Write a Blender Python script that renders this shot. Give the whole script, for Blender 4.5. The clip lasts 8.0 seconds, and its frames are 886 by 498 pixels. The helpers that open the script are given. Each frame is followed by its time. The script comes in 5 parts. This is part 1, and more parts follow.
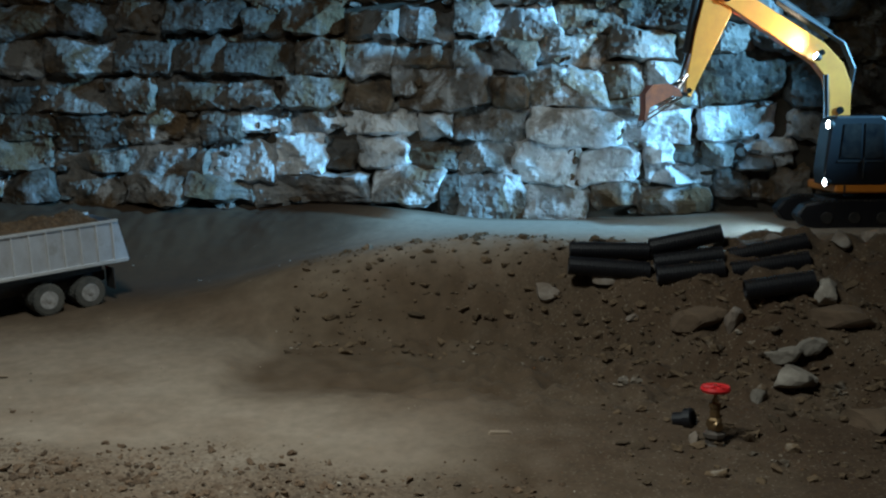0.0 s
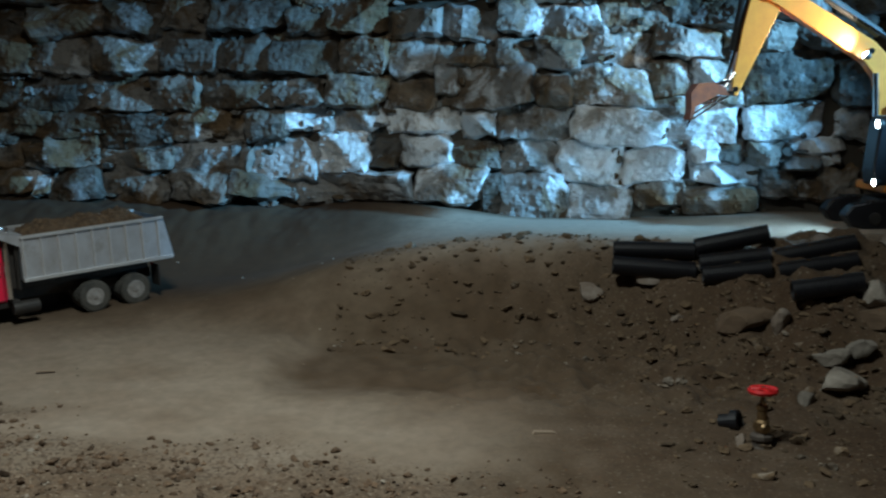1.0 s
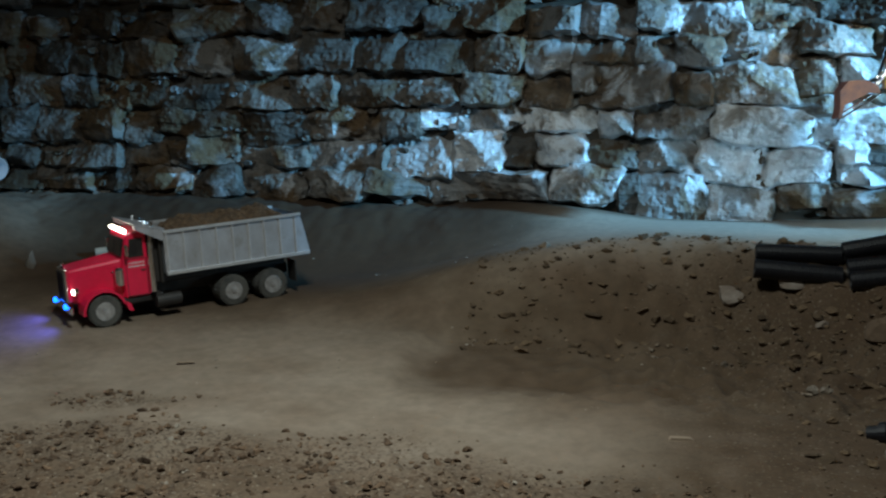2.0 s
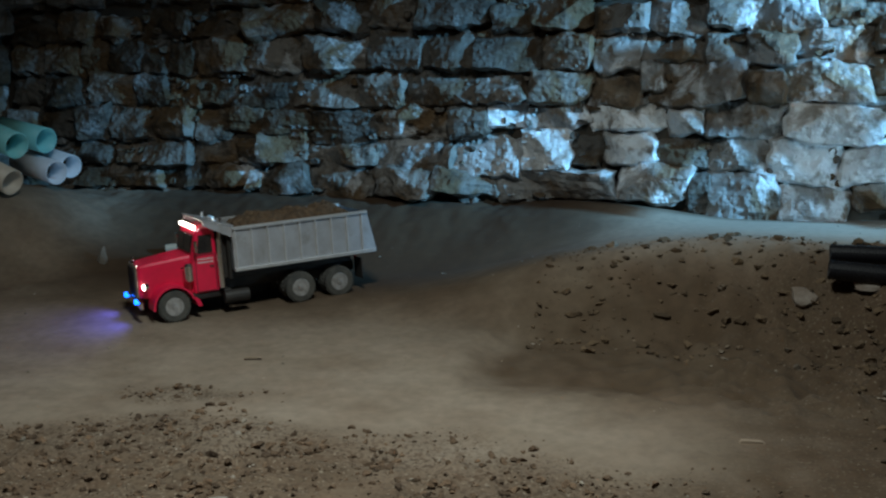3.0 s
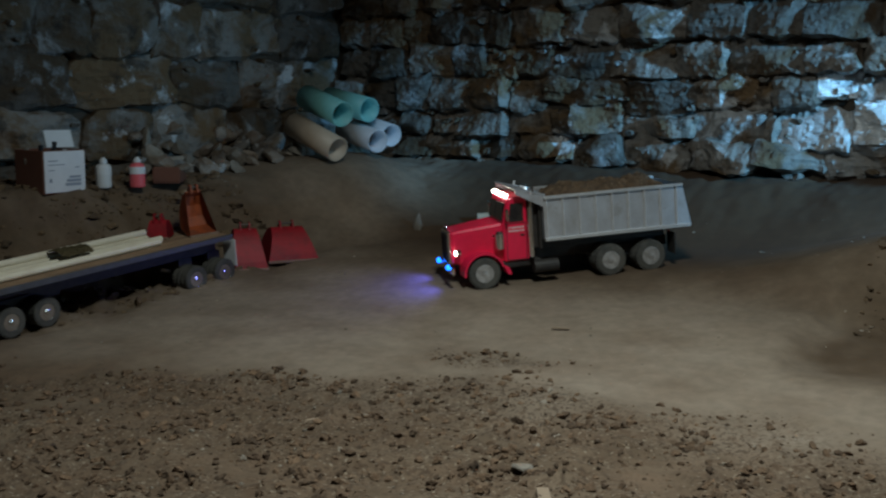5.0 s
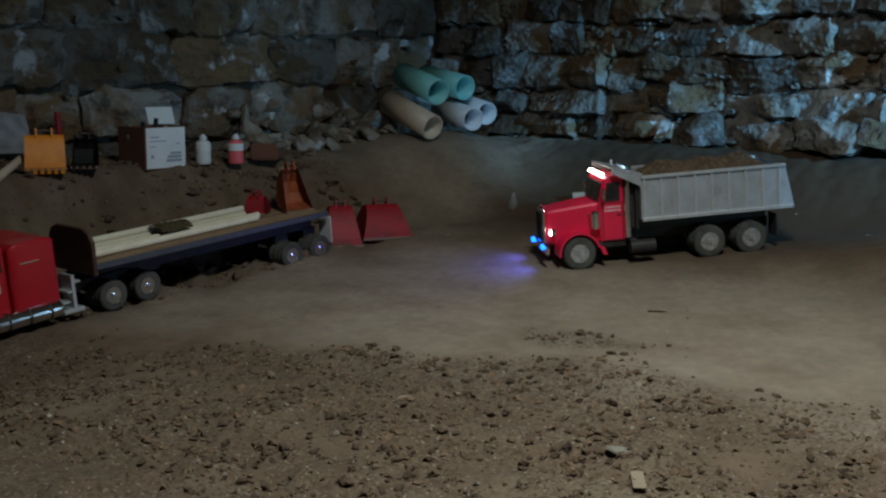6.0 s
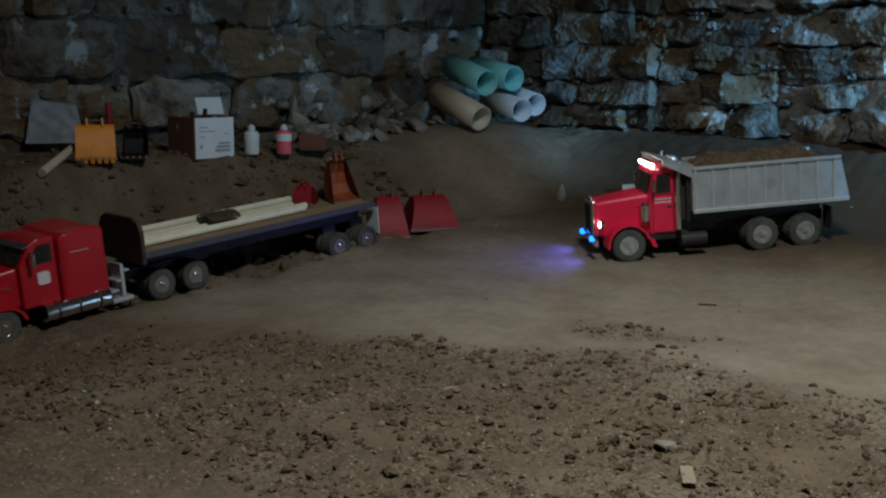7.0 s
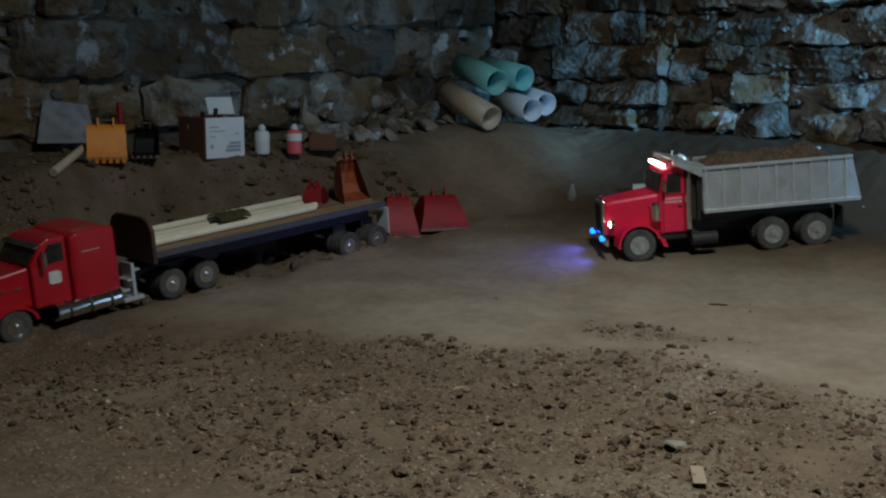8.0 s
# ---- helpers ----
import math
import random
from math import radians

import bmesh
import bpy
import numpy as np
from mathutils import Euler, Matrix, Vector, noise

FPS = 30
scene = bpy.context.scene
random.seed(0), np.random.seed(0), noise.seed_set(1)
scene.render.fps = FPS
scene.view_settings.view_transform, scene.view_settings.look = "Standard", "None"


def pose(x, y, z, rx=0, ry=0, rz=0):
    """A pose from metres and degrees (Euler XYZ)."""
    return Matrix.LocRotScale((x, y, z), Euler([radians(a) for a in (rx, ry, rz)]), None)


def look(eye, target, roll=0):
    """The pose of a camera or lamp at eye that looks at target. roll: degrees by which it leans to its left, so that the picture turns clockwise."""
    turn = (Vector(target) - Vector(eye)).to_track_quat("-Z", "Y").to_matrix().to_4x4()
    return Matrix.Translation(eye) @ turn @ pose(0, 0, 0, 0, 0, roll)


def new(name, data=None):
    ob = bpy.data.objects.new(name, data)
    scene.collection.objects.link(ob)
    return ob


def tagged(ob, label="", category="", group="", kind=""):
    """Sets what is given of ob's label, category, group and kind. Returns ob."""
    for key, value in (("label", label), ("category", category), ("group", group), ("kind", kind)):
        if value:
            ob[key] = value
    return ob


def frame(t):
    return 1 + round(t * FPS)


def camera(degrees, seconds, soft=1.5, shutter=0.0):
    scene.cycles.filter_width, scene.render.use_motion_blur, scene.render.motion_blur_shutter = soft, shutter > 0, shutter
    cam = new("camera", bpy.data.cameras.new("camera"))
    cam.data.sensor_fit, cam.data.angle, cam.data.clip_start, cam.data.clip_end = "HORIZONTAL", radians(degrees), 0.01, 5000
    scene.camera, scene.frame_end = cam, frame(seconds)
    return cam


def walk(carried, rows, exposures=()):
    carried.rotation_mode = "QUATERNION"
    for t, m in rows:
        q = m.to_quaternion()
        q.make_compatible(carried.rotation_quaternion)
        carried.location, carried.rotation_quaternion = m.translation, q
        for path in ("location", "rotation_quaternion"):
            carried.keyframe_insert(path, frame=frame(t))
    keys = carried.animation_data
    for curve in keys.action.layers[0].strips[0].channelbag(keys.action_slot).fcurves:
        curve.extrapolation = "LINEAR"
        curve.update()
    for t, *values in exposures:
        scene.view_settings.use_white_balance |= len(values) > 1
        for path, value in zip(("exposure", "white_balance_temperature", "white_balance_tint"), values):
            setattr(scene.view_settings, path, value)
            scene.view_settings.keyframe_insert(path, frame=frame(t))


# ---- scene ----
cam = camera(42.8, 8.0, soft=2.2, shutter=0.4)
PATH = [
    (0.0, 0.0, 0.0, 0.6, 83.0, 0.0, 0.0),
    (0.5, -0.003, -0.003, 0.602, 82.94, -0.05, 0.1),
    (1.0, -0.011, 0.005, 0.598, 82.96, -0.11, 1.98),
    (1.5, -0.013, 0.014, 0.594, 82.98, -0.1, 5.65),
    (2.0, -0.02, 0.025, 0.589, 83.04, -0.18, 8.66),
    (3.5, -0.033, 0.038, 0.578, 83.18, -0.24, 13.9),
    (4.0, -0.045, 0.048, 0.571, 83.22, -0.32, 17.62),
    (4.5, -0.048, 0.068, 0.561, 82.49, -0.29, 23.84),
    (5.0, -0.054, 0.078, 0.557, 81.94, -0.29, 27.51),
    (6.5, -0.066, 0.096, 0.549, 80.56, -0.26, 33.88),
    (7.0, -0.07, 0.104, 0.544, 80.55, -0.25, 34.76),
    (7.5, -0.07, 0.106, 0.544, 80.54, -0.19, 35.14),
    (8.0, -0.07, 0.104, 0.544, 80.53, -0.19, 35.27),
]
walk(cam, [(t, pose(x, y, z, rx, ry, rz)) for t, x, y, z, rx, ry, rz in PATH])

# ---- light ----
world = bpy.data.worlds.new("world")
scene.world = world
world.use_nodes = True
world.node_tree.nodes["Background"].inputs[0].default_value = (0.5, 0.6, 0.8, 1)
world.node_tree.nodes["Background"].inputs[1].default_value = 0.02
scene.view_settings.exposure = 0.0


def lamp(name, kind, m, power, colour, **extra):
    data = bpy.data.lights.new(name, kind)
    data.energy, data.color = power, colour
    for key, value in extra.items():
        setattr(data, key, value)
    ob = new(name, data)
    ob.matrix_world = m
    return ob


# the cellar's ceiling lamp, behind and above the camera
lamp("ceiling_lamp_light", "AREA", look((-0.42, 1.28, 1.74), (-0.50, 1.46, 0)), 21, (0.89, 1.0, 0.965), size=0.3, spread=radians(140))
# an unseen cold lamp, added out of view to brighten the back wall
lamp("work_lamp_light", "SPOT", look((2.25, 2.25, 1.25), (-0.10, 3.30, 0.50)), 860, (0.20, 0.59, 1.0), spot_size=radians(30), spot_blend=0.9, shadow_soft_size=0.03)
# the digger's two cab lamps and the lamp on its boom
CAB_LAMP, TRACK_LAMP, BOOM_LAMP = (0.950, 2.80, 0.565), (0.940, 2.78, 0.424), (0.940, 2.885, 0.735)
lamp("cab_lamp_light", "SPOT", look((0.934, 2.80, 0.565), (-2.5, 2.60, 1.00)), 84, (0.22, 0.62, 1.0), spot_size=radians(32), spot_blend=1.0, shadow_soft_size=0.012)
lamp("track_lamp_light", "SPOT", look((0.924, 2.78, 0.424), (-0.6, 3.06, 0.50)), 12, (0.40, 0.74, 1.0), spot_size=radians(140), spot_blend=1.0, shadow_soft_size=0.012)
lamp("boom_lamp_light", "SPOT", look((0.925, 2.872, 0.748), (0.80, 2.915, 0.83)), 7, (1.0, 0.90, 0.70), spot_size=radians(110), spot_blend=0.8, shadow_soft_size=0.01)


# ---- materials ----
def material(name, colour, rough=0.7, metal=0.0, second=None, scale=20.0, amount=0.5, bump=0.0, bump_scale=60.0, third=None, third_scale=6.0, third_lo=0.55, third_hi=0.7, vary=0.0, coat=0.0, emit=None, power=0.0, island=False, depth=0.004):
    """A surface with grain at one scale, stains at another, relief, and some change from piece to piece."""
    mat = bpy.data.materials.new(name)
    mat.use_nodes = True
    nt = mat.node_tree
    bsdf = nt.nodes["Principled BSDF"]
    bsdf.inputs["Roughness"].default_value = rough
    bsdf.inputs["Metallic"].default_value = metal
    bsdf.inputs["Coat Weight"].default_value = coat
    co = nt.nodes.new("ShaderNodeTexCoord")
    where = co.outputs["Object"]
    rgb = nt.nodes.new("ShaderNodeRGB")
    rgb.outputs[0].default_value = (*colour, 1)
    out = rgb.outputs[0]
    if vary:
        info = nt.nodes.new("ShaderNodeObjectInfo")
        shift = nt.nodes.new("ShaderNodeVectorMath")
        shift.operation = "ADD"
        nt.links.new(where, shift.inputs[0])
        nt.links.new(info.outputs["Location"], shift.inputs[1])
        where = shift.outputs[0]
    def noise_of(s, detail=6.0):
        tex = nt.nodes.new("ShaderNodeTexNoise")
        tex.inputs["Scale"].default_value = s
        tex.inputs["Detail"].default_value = detail
        tex.inputs["Roughness"].default_value = 0.65
        nt.links.new(where, tex.inputs["Vector"])
        return tex.outputs["Fac"]
    def mix_in(base, other, fac):
        mx = nt.nodes.new("ShaderNodeMix")
        mx.data_type = "RGBA"
        nt.links.new(fac, mx.inputs["Factor"])
        nt.links.new(base, mx.inputs["A"])
        if isinstance(other, tuple):
            mx.inputs["B"].default_value = (*other, 1)
        else:
            nt.links.new(other, mx.inputs["B"])
        return mx.outputs["Result"]
    def ramp(fac, lo, hi, top=1.0):
        rg = nt.nodes.new("ShaderNodeMapRange")
        rg.inputs["From Min"].default_value, rg.inputs["From Max"].default_value = lo, hi
        rg.inputs["To Max"].default_value = top
        nt.links.new(fac, rg.inputs["Value"])
        return rg.outputs["Result"]
    if second:
        out = mix_in(out, second, ramp(noise_of(scale), 0.35, 0.65, amount))
    if third:
        out = mix_in(out, third, ramp(noise_of(third_scale, 9.0), third_lo, third_hi))
    if island:
        geo = nt.nodes.new("ShaderNodeNewGeometry")
        tone = nt.nodes.new("ShaderNodeHueSaturation")
        rg2 = ramp(geo.outputs["Random Per Island"], 0, 1, 1.5)
        rg2.node.inputs["To Min"].default_value = 0.6
        nt.links.new(rg2, tone.inputs["Value"])
        nt.links.new(out, tone.inputs["Color"])
        out = tone.outputs[0]
    if vary:
        hsv = nt.nodes.new("ShaderNodeHueSaturation")
        nt.links.new(out, hsv.inputs["Color"])
        nt.links.new(ramp(info.outputs["Random"], 0, 1, 2 * vary), hsv.inputs["Value"])
        rg = hsv.inputs["Value"].links[0].from_node
        rg.inputs["To Min"].default_value, rg.inputs["To Max"].default_value = 1 - vary, 1 + vary
        out = hsv.outputs[0]
    nt.links.new(out, bsdf.inputs["Base Color"])
    if bump:
        bp = nt.nodes.new("ShaderNodeBump")
        bp.inputs["Strength"].default_value = bump
        bp.inputs["Distance"].default_value = depth
        nt.links.new(noise_of(bump_scale, 8.0), bp.inputs["Height"])
        nt.links.new(bp.outputs[0], bsdf.inputs["Normal"])
    if emit:
        bsdf.inputs["Emission Color"].default_value = (*emit, 1)
        bsdf.inputs["Emission Strength"].default_value = power
    return mat


def rock_face(name, earth, grey, dark, pale, pale_lo, rough=0.85, vary=0.35):
    """Weathered quarried stone: grey rock, brown earth stains, dark blotches and pale patches, each at its own scale.
    """
    mat = bpy.data.materials.new(name)
    mat.use_nodes = True
    nt = mat.node_tree
    bsdf = nt.nodes["Principled BSDF"]
    bsdf.inputs["Roughness"].default_value = rough
    co = nt.nodes.new("ShaderNodeTexCoord")
    info = nt.nodes.new("ShaderNodeObjectInfo")
    jump = nt.nodes.new("ShaderNodeVectorMath")
    jump.operation = "ADD"
    nt.links.new(co.outputs["Object"], jump.inputs[0])
    nt.links.new(info.outputs["Location"], jump.inputs[1])

    def clouds(scale, detail=7.0, twist=0.0, squash=None):
        tex = nt.nodes.new("ShaderNodeTexNoise")
        tex.inputs["Scale"].default_value, tex.inputs["Detail"].default_value = scale, detail
        tex.inputs["Roughness"].default_value, tex.inputs["Distortion"].default_value = 0.62, twist
        where = jump.outputs[0]
        if squash:
            mp = nt.nodes.new("ShaderNodeMapping")
            mp.inputs["Scale"].default_value = squash
            nt.links.new(where, mp.inputs["Vector"])
            where = mp.outputs[0]
        nt.links.new(where, tex.inputs["Vector"])
        return tex.outputs["Fac"]

    def between(fac, lo, hi, a=0.0, b=1.0):
        rg = nt.nodes.new("ShaderNodeMapRange")
        rg.interpolation_type = "SMOOTHSTEP"
        for key, value in (("From Min", lo), ("From Max", hi), ("To Min", a), ("To Max", b)):
            rg.inputs[key].default_value = value
        nt.links.new(fac, rg.inputs["Value"])
        return rg.outputs["Result"]

    rgb = nt.nodes.new("ShaderNodeRGB")
    rgb.outputs[0].default_value = (*grey, 1)
    out = rgb.outputs[0]
    for colour, fac in (
        (earth, between(clouds(5.5, 6, 0.6), 0.44, 0.58)),
        (dark, between(clouds(15, 8, 0.3), 0.50, 0.68, 0.0, 0.85)),
        (pale, between(clouds(8.5, 9, 0.4, (1.0, 1.0, 0.8)), pale_lo, pale_lo + 0.09, 0.0, 0.9)),
        (earth, between(clouds(34, 6), 0.56, 0.70, 0.0, 0.6)),
    ):
        mx = nt.nodes.new("ShaderNodeMix")
        mx.data_type = "RGBA"
        nt.links.new(fac, mx.inputs["Factor"])
        nt.links.new(out, mx.inputs["A"])
        mx.inputs["B"].default_value = (*colour, 1)
        out = mx.outputs["Result"]
    tone = nt.nodes.new("ShaderNodeHueSaturation")
    nt.links.new(out, tone.inputs["Color"])
    nt.links.new(between(info.outputs["Random"], 0, 1, 1 - vary, 1 + vary), tone.inputs["Value"])
    nt.links.new(tone.outputs[0], bsdf.inputs["Base Color"])
    normal = None
    for scale, depth in ((14, 0.014), (55, 0.004)):
        bp = nt.nodes.new("ShaderNodeBump")
        bp.inputs["Strength"].default_value, bp.inputs["Distance"].default_value = 1.0, depth
        nt.links.new(clouds(scale, 8), bp.inputs["Height"])
        if normal:
            nt.links.new(normal, bp.inputs["Normal"])
        normal = bp.outputs[0]
    nt.links.new(normal, bsdf.inputs["Normal"])
    return mat


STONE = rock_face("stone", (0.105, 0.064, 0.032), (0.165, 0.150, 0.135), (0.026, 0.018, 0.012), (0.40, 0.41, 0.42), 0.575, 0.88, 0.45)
# paler stones: lamp light on the faces is partly put into these colours
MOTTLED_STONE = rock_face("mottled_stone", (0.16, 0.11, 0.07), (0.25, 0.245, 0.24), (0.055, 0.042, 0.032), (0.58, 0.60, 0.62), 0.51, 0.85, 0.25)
PALE_LIT_STONE = rock_face("pale_lit_stone", (0.30, 0.27, 0.24), (0.48, 0.49, 0.50), (0.20, 0.17, 0.145), (0.74, 0.76, 0.78), 0.46, 0.8, 0.15)
MORTAR = material("packed_earth", (0.045, 0.036, 0.028), 0.95, second=(0.09, 0.07, 0.05), scale=18, bump=1.0, bump_scale=50)
DIRT = material("dirt", (0.142, 0.092, 0.058), 0.95, second=(0.084, 0.058, 0.036), scale=9, amount=0.8, bump=0.22, bump_scale=110, third=(0.17, 0.125, 0.085), third_scale=2.6, third_lo=0.48, third_hi=0.66)


def tint_dirt():
    """Pale dust, and dark moist soil with the shade of the wall's foot, laid over the dirt."""
    nt = DIRT.node_tree
    bsdf = nt.nodes["Principled BSDF"]
    out = bsdf.inputs["Base Color"].links[0].from_socket
    # the last two colours also stand in for shade along the wall's foot
    for key, colour, top in (("dust", (0.288, 0.230, 0.178), 0.88), ("damp_shade", (0.062, 0.036, 0.017), 0.92), ("loam_shade", (0.050, 0.024, 0.009), 0.95)):
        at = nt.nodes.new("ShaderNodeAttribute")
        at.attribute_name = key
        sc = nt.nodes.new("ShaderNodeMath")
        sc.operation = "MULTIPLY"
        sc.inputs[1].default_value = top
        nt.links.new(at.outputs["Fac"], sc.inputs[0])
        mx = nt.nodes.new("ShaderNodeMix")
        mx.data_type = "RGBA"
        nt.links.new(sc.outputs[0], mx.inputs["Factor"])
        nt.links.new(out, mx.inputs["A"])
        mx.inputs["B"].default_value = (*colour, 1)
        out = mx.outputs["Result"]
    # dark crumbs and pale grit where the dirt is churned
    churn = nt.nodes.new("ShaderNodeAttribute")
    churn.attribute_name = "churn"
    spot = nt.nodes.new("ShaderNodeTexCoord")
    for scale, lo, hi, colour in ((120, 0.50, 0.60, (0.052, 0.030, 0.017)), (45, 0.54, 0.64, (0.070, 0.041, 0.023)), (170, 0.61, 0.68, (0.27, 0.22, 0.165))):
        tex = nt.nodes.new("ShaderNodeTexNoise")
        tex.inputs["Scale"].default_value, tex.inputs["Detail"].default_value = scale, 4
        nt.links.new(spot.outputs["Object"], tex.inputs["Vector"])
        rg = nt.nodes.new("ShaderNodeMapRange")
        rg.inputs["From Min"].default_value, rg.inputs["From Max"].default_value, rg.inputs["To Max"].default_value = lo, hi, 0.75
        nt.links.new(tex.outputs["Fac"], rg.inputs["Value"])
        both = nt.nodes.new("ShaderNodeMath")
        both.operation = "MULTIPLY"
        nt.links.new(rg.outputs[0], both.inputs[0])
        nt.links.new(churn.outputs["Fac"], both.inputs[1])
        mx = nt.nodes.new("ShaderNodeMix")
        mx.data_type = "RGBA"
        nt.links.new(both.outputs[0], mx.inputs["Factor"])
        nt.links.new(out, mx.inputs["A"])
        mx.inputs["B"].default_value = (*colour, 1)
        out = mx.outputs["Result"]
    # fine grain over all of it
    co = nt.nodes.new("ShaderNodeTexCoord")
    tex = nt.nodes.new("ShaderNodeTexNoise")
    tex.inputs["Scale"].default_value, tex.inputs["Detail"].default_value = 45, 5
    nt.links.new(co.outputs["Object"], tex.inputs["Vector"])
    rg = nt.nodes.new("ShaderNodeMapRange")
    rg.inputs["From Min"].default_value, rg.inputs["From Max"].default_value = 0.3, 0.7
    rg.inputs["To Min"].default_value, rg.inputs["To Max"].default_value = 0.88, 1.12
    nt.links.new(tex.outputs["Fac"], rg.inputs["Value"])
    hsv = nt.nodes.new("ShaderNodeHueSaturation")
    nt.links.new(out, hsv.inputs["Color"])
    nt.links.new(rg.outputs[0], hsv.inputs["Value"])
    nt.links.new(hsv.outputs[0], bsdf.inputs["Base Color"])


tint_dirt()
CEILING = material("old_timber", (0.16, 0.11, 0.07), 0.8, second=(0.08, 0.055, 0.035), scale=8, bump=0.4)


# ---- building helpers ----
def mesh_from(bm, name, mat, smooth=False):
    me = bpy.data.meshes.new(name)
    bm.normal_update()
    bm.to_mesh(me)
    bm.free()
    me.materials.append(mat)
    if smooth:
        for p in me.polygons:
            p.use_smooth = True
    return me


def part(name, bm, mat, parent=None, label="", smooth=False):
    ob = new(name, mesh_from(bm, name, mat, smooth))
    if parent:
        ob.parent = parent
    if label:
        ob["label"] = label
    return ob


def thing(name, m, label, category, group=""):
    ob = new(name)
    ob.matrix_basis = m
    ob.empty_display_size = 0.05
    return tagged(ob, label, category, group)


def box(bm, x0, x1, y0, y1, z0, z1, bevel=0.0, segs=1, m=None):
    """A box, bevelled, added to bm; returns its corners before bevelling as a helper list."""
    t = bmesh.new()
    vs = [t.verts.new((x, y, z)) for x in (x0, x1) for y in (y0, y1) for z in (z0, z1)]
    for f in ((0, 1, 3, 2), (4, 6, 7, 5), (0, 4, 5, 1), (2, 3, 7, 6), (0, 2, 6, 4), (1, 5, 7, 3)):
        t.faces.new([vs[i] for i in f])
    if bevel:
        bmesh.ops.bevel(t, geom=t.edges[:], offset=bevel, segments=segs, affect="EDGES", profile=0.5)
    return merge(bm, t, m)


def merge(bm, t, m=None):
    if m is not None:
        t.transform(m)
    bmesh.ops.recalc_face_normals(t, faces=t.faces[:])
    me = bpy.data.meshes.new("scratch")
    t.to_mesh(me)
    t.free()
    bm.from_mesh(me)
    bpy.data.meshes.remove(me)
    return bm


def prism(bm, outline, y0, y1, bevel=0.0, m=None, segs=1):
    """A flat outline of (x, z) points pushed out from y0 to y1."""
    t = bmesh.new()
    a = [t.verts.new((x, y0, z)) for x, z in outline]
    b = [t.verts.new((x, y1, z)) for x, z in outline]
    n = len(outline)
    t.faces.new(a)
    t.faces.new(b[::-1])
    for i in range(n):
        t.faces.new((a[i], b[i], b[(i + 1) % n], a[(i + 1) % n]))
    if bevel:
        bmesh.ops.recalc_face_normals(t, faces=t.faces[:])
        bmesh.ops.bevel(t, geom=t.edges[:], offset=bevel, segments=segs, affect="EDGES", profile=0.5)
    return merge(bm, t, m)


def lathe(bm, profile, segments=24, m=None, closed=False):
    """A profile of (radius, height) points turned about z."""
    t = bmesh.new()
    rings = []
    for r, h in profile:
        rings.append([t.verts.new((r * math.cos(2 * math.pi * i / segments), r * math.sin(2 * math.pi * i / segments), h)) for i in range(segments)])
    pairs = list(zip(rings, rings[1:])) + ([(rings[-1], rings[0])] if closed else [])
    for a, b in pairs:
        for i in range(segments):
            j = (i + 1) % segments
            t.faces.new((a[i], a[j], b[j], b[i]))
    if not closed:
        for ring in (rings[0], rings[-1]):
            t.faces.new(ring)
    return merge(bm, t, m)


def rod(bm, a, b, r, segments=10, r2=None):
    a, b = Vector(a), Vector(b)
    d = b - a
    m = Matrix.Translation(a) @ d.to_track_quat("Z", "Y").to_matrix().to_4x4()
    return lathe(bm, [(r, 0), (r if r2 is None else r2, d.length)], segments, m)


def smooth01(a, b, v):
    v = min(1.0, max(0.0, (v - a) / (b - a)))
    return v * v * (3 - 2 * v)


# ---- the ground ----
WALL_CORNER = Vector((-2.25, 3.50))
BACK_DIR = Vector((1.0, -0.075)).normalized()     # along the back wall, towards the digger
SIDE_DIR = Vector((-0.30, -1.0)).normalized()     # along the side wall, towards the camera's side
SIDE_IN = Vector((1.0, -0.30)).normalized()       # out of the side wall, into the room


def ground_height(x, y):
    floor = 0.12 * (math.sqrt((y - 1.75) ** 2 + 0.01) + (y - 1.75)) / 2 if y < 3.4 else 0.2
    # the road along the back wall, which climbs to the digger's plateau, and the bank below it
    toe = 2.50 - 0.65 * smooth01(0.15, 1.0, x)
    edge = 2.73 - 0.10 * smooth01(0.2, 0.6, x)
    top = 0.13 + 0.16 * smooth01(-1.0, 0.15, x) + 0.016 * smooth01(0.5, 0.85, x)
    z = floor + max(0.0, top - floor) * smooth01(toe, edge, y) * smooth01(-1.1, -0.3, x)
    # loose soil heaped against the foot of the back wall
    back = 3.50 - 0.075 * (x + 2.25)
    z += 0.12 * smooth01(0.42, 0.08, back - y) * smooth01(0.15, -0.5, x)
    # the shelf of earth along the side wall
    off = (Vector((x, y)) - WALL_CORNER).dot(SIDE_IN)
    shelf = 0.30 + 0.02 * noise.noise((x * 3, y * 3, 4.0))
    reach = 0.50 + 0.06 * noise.noise((x * 2.3, y * 2.3, 9.0))
    z += max(0.0, shelf - z) * smooth01(reach + 0.34 * smooth01(2.45, 3.0, y) + 0.06, reach - 0.16, off)
    # the floor drops under the tractor's nose
    z -= 0.030 * smooth01(1.78, 1.38, y) * smooth01(-1.45, -1.85, x)
    # a low mound under the stacked pipes, and the shallow hollow that was dug out below the road
    z += 0.050 * smooth01(0.34, 0.10, math.hypot(x + 2.02, y - 3.06))
    z -= 0.016 * smooth01(-0.47, -0.40, x + 0.03 * noise.noise((x * 9, y * 9, 3.0))) * smooth01(2.12, 2.24, y) * smooth01(2.54, 2.46, y) * smooth01(0.5, 0.2, x)
    return z


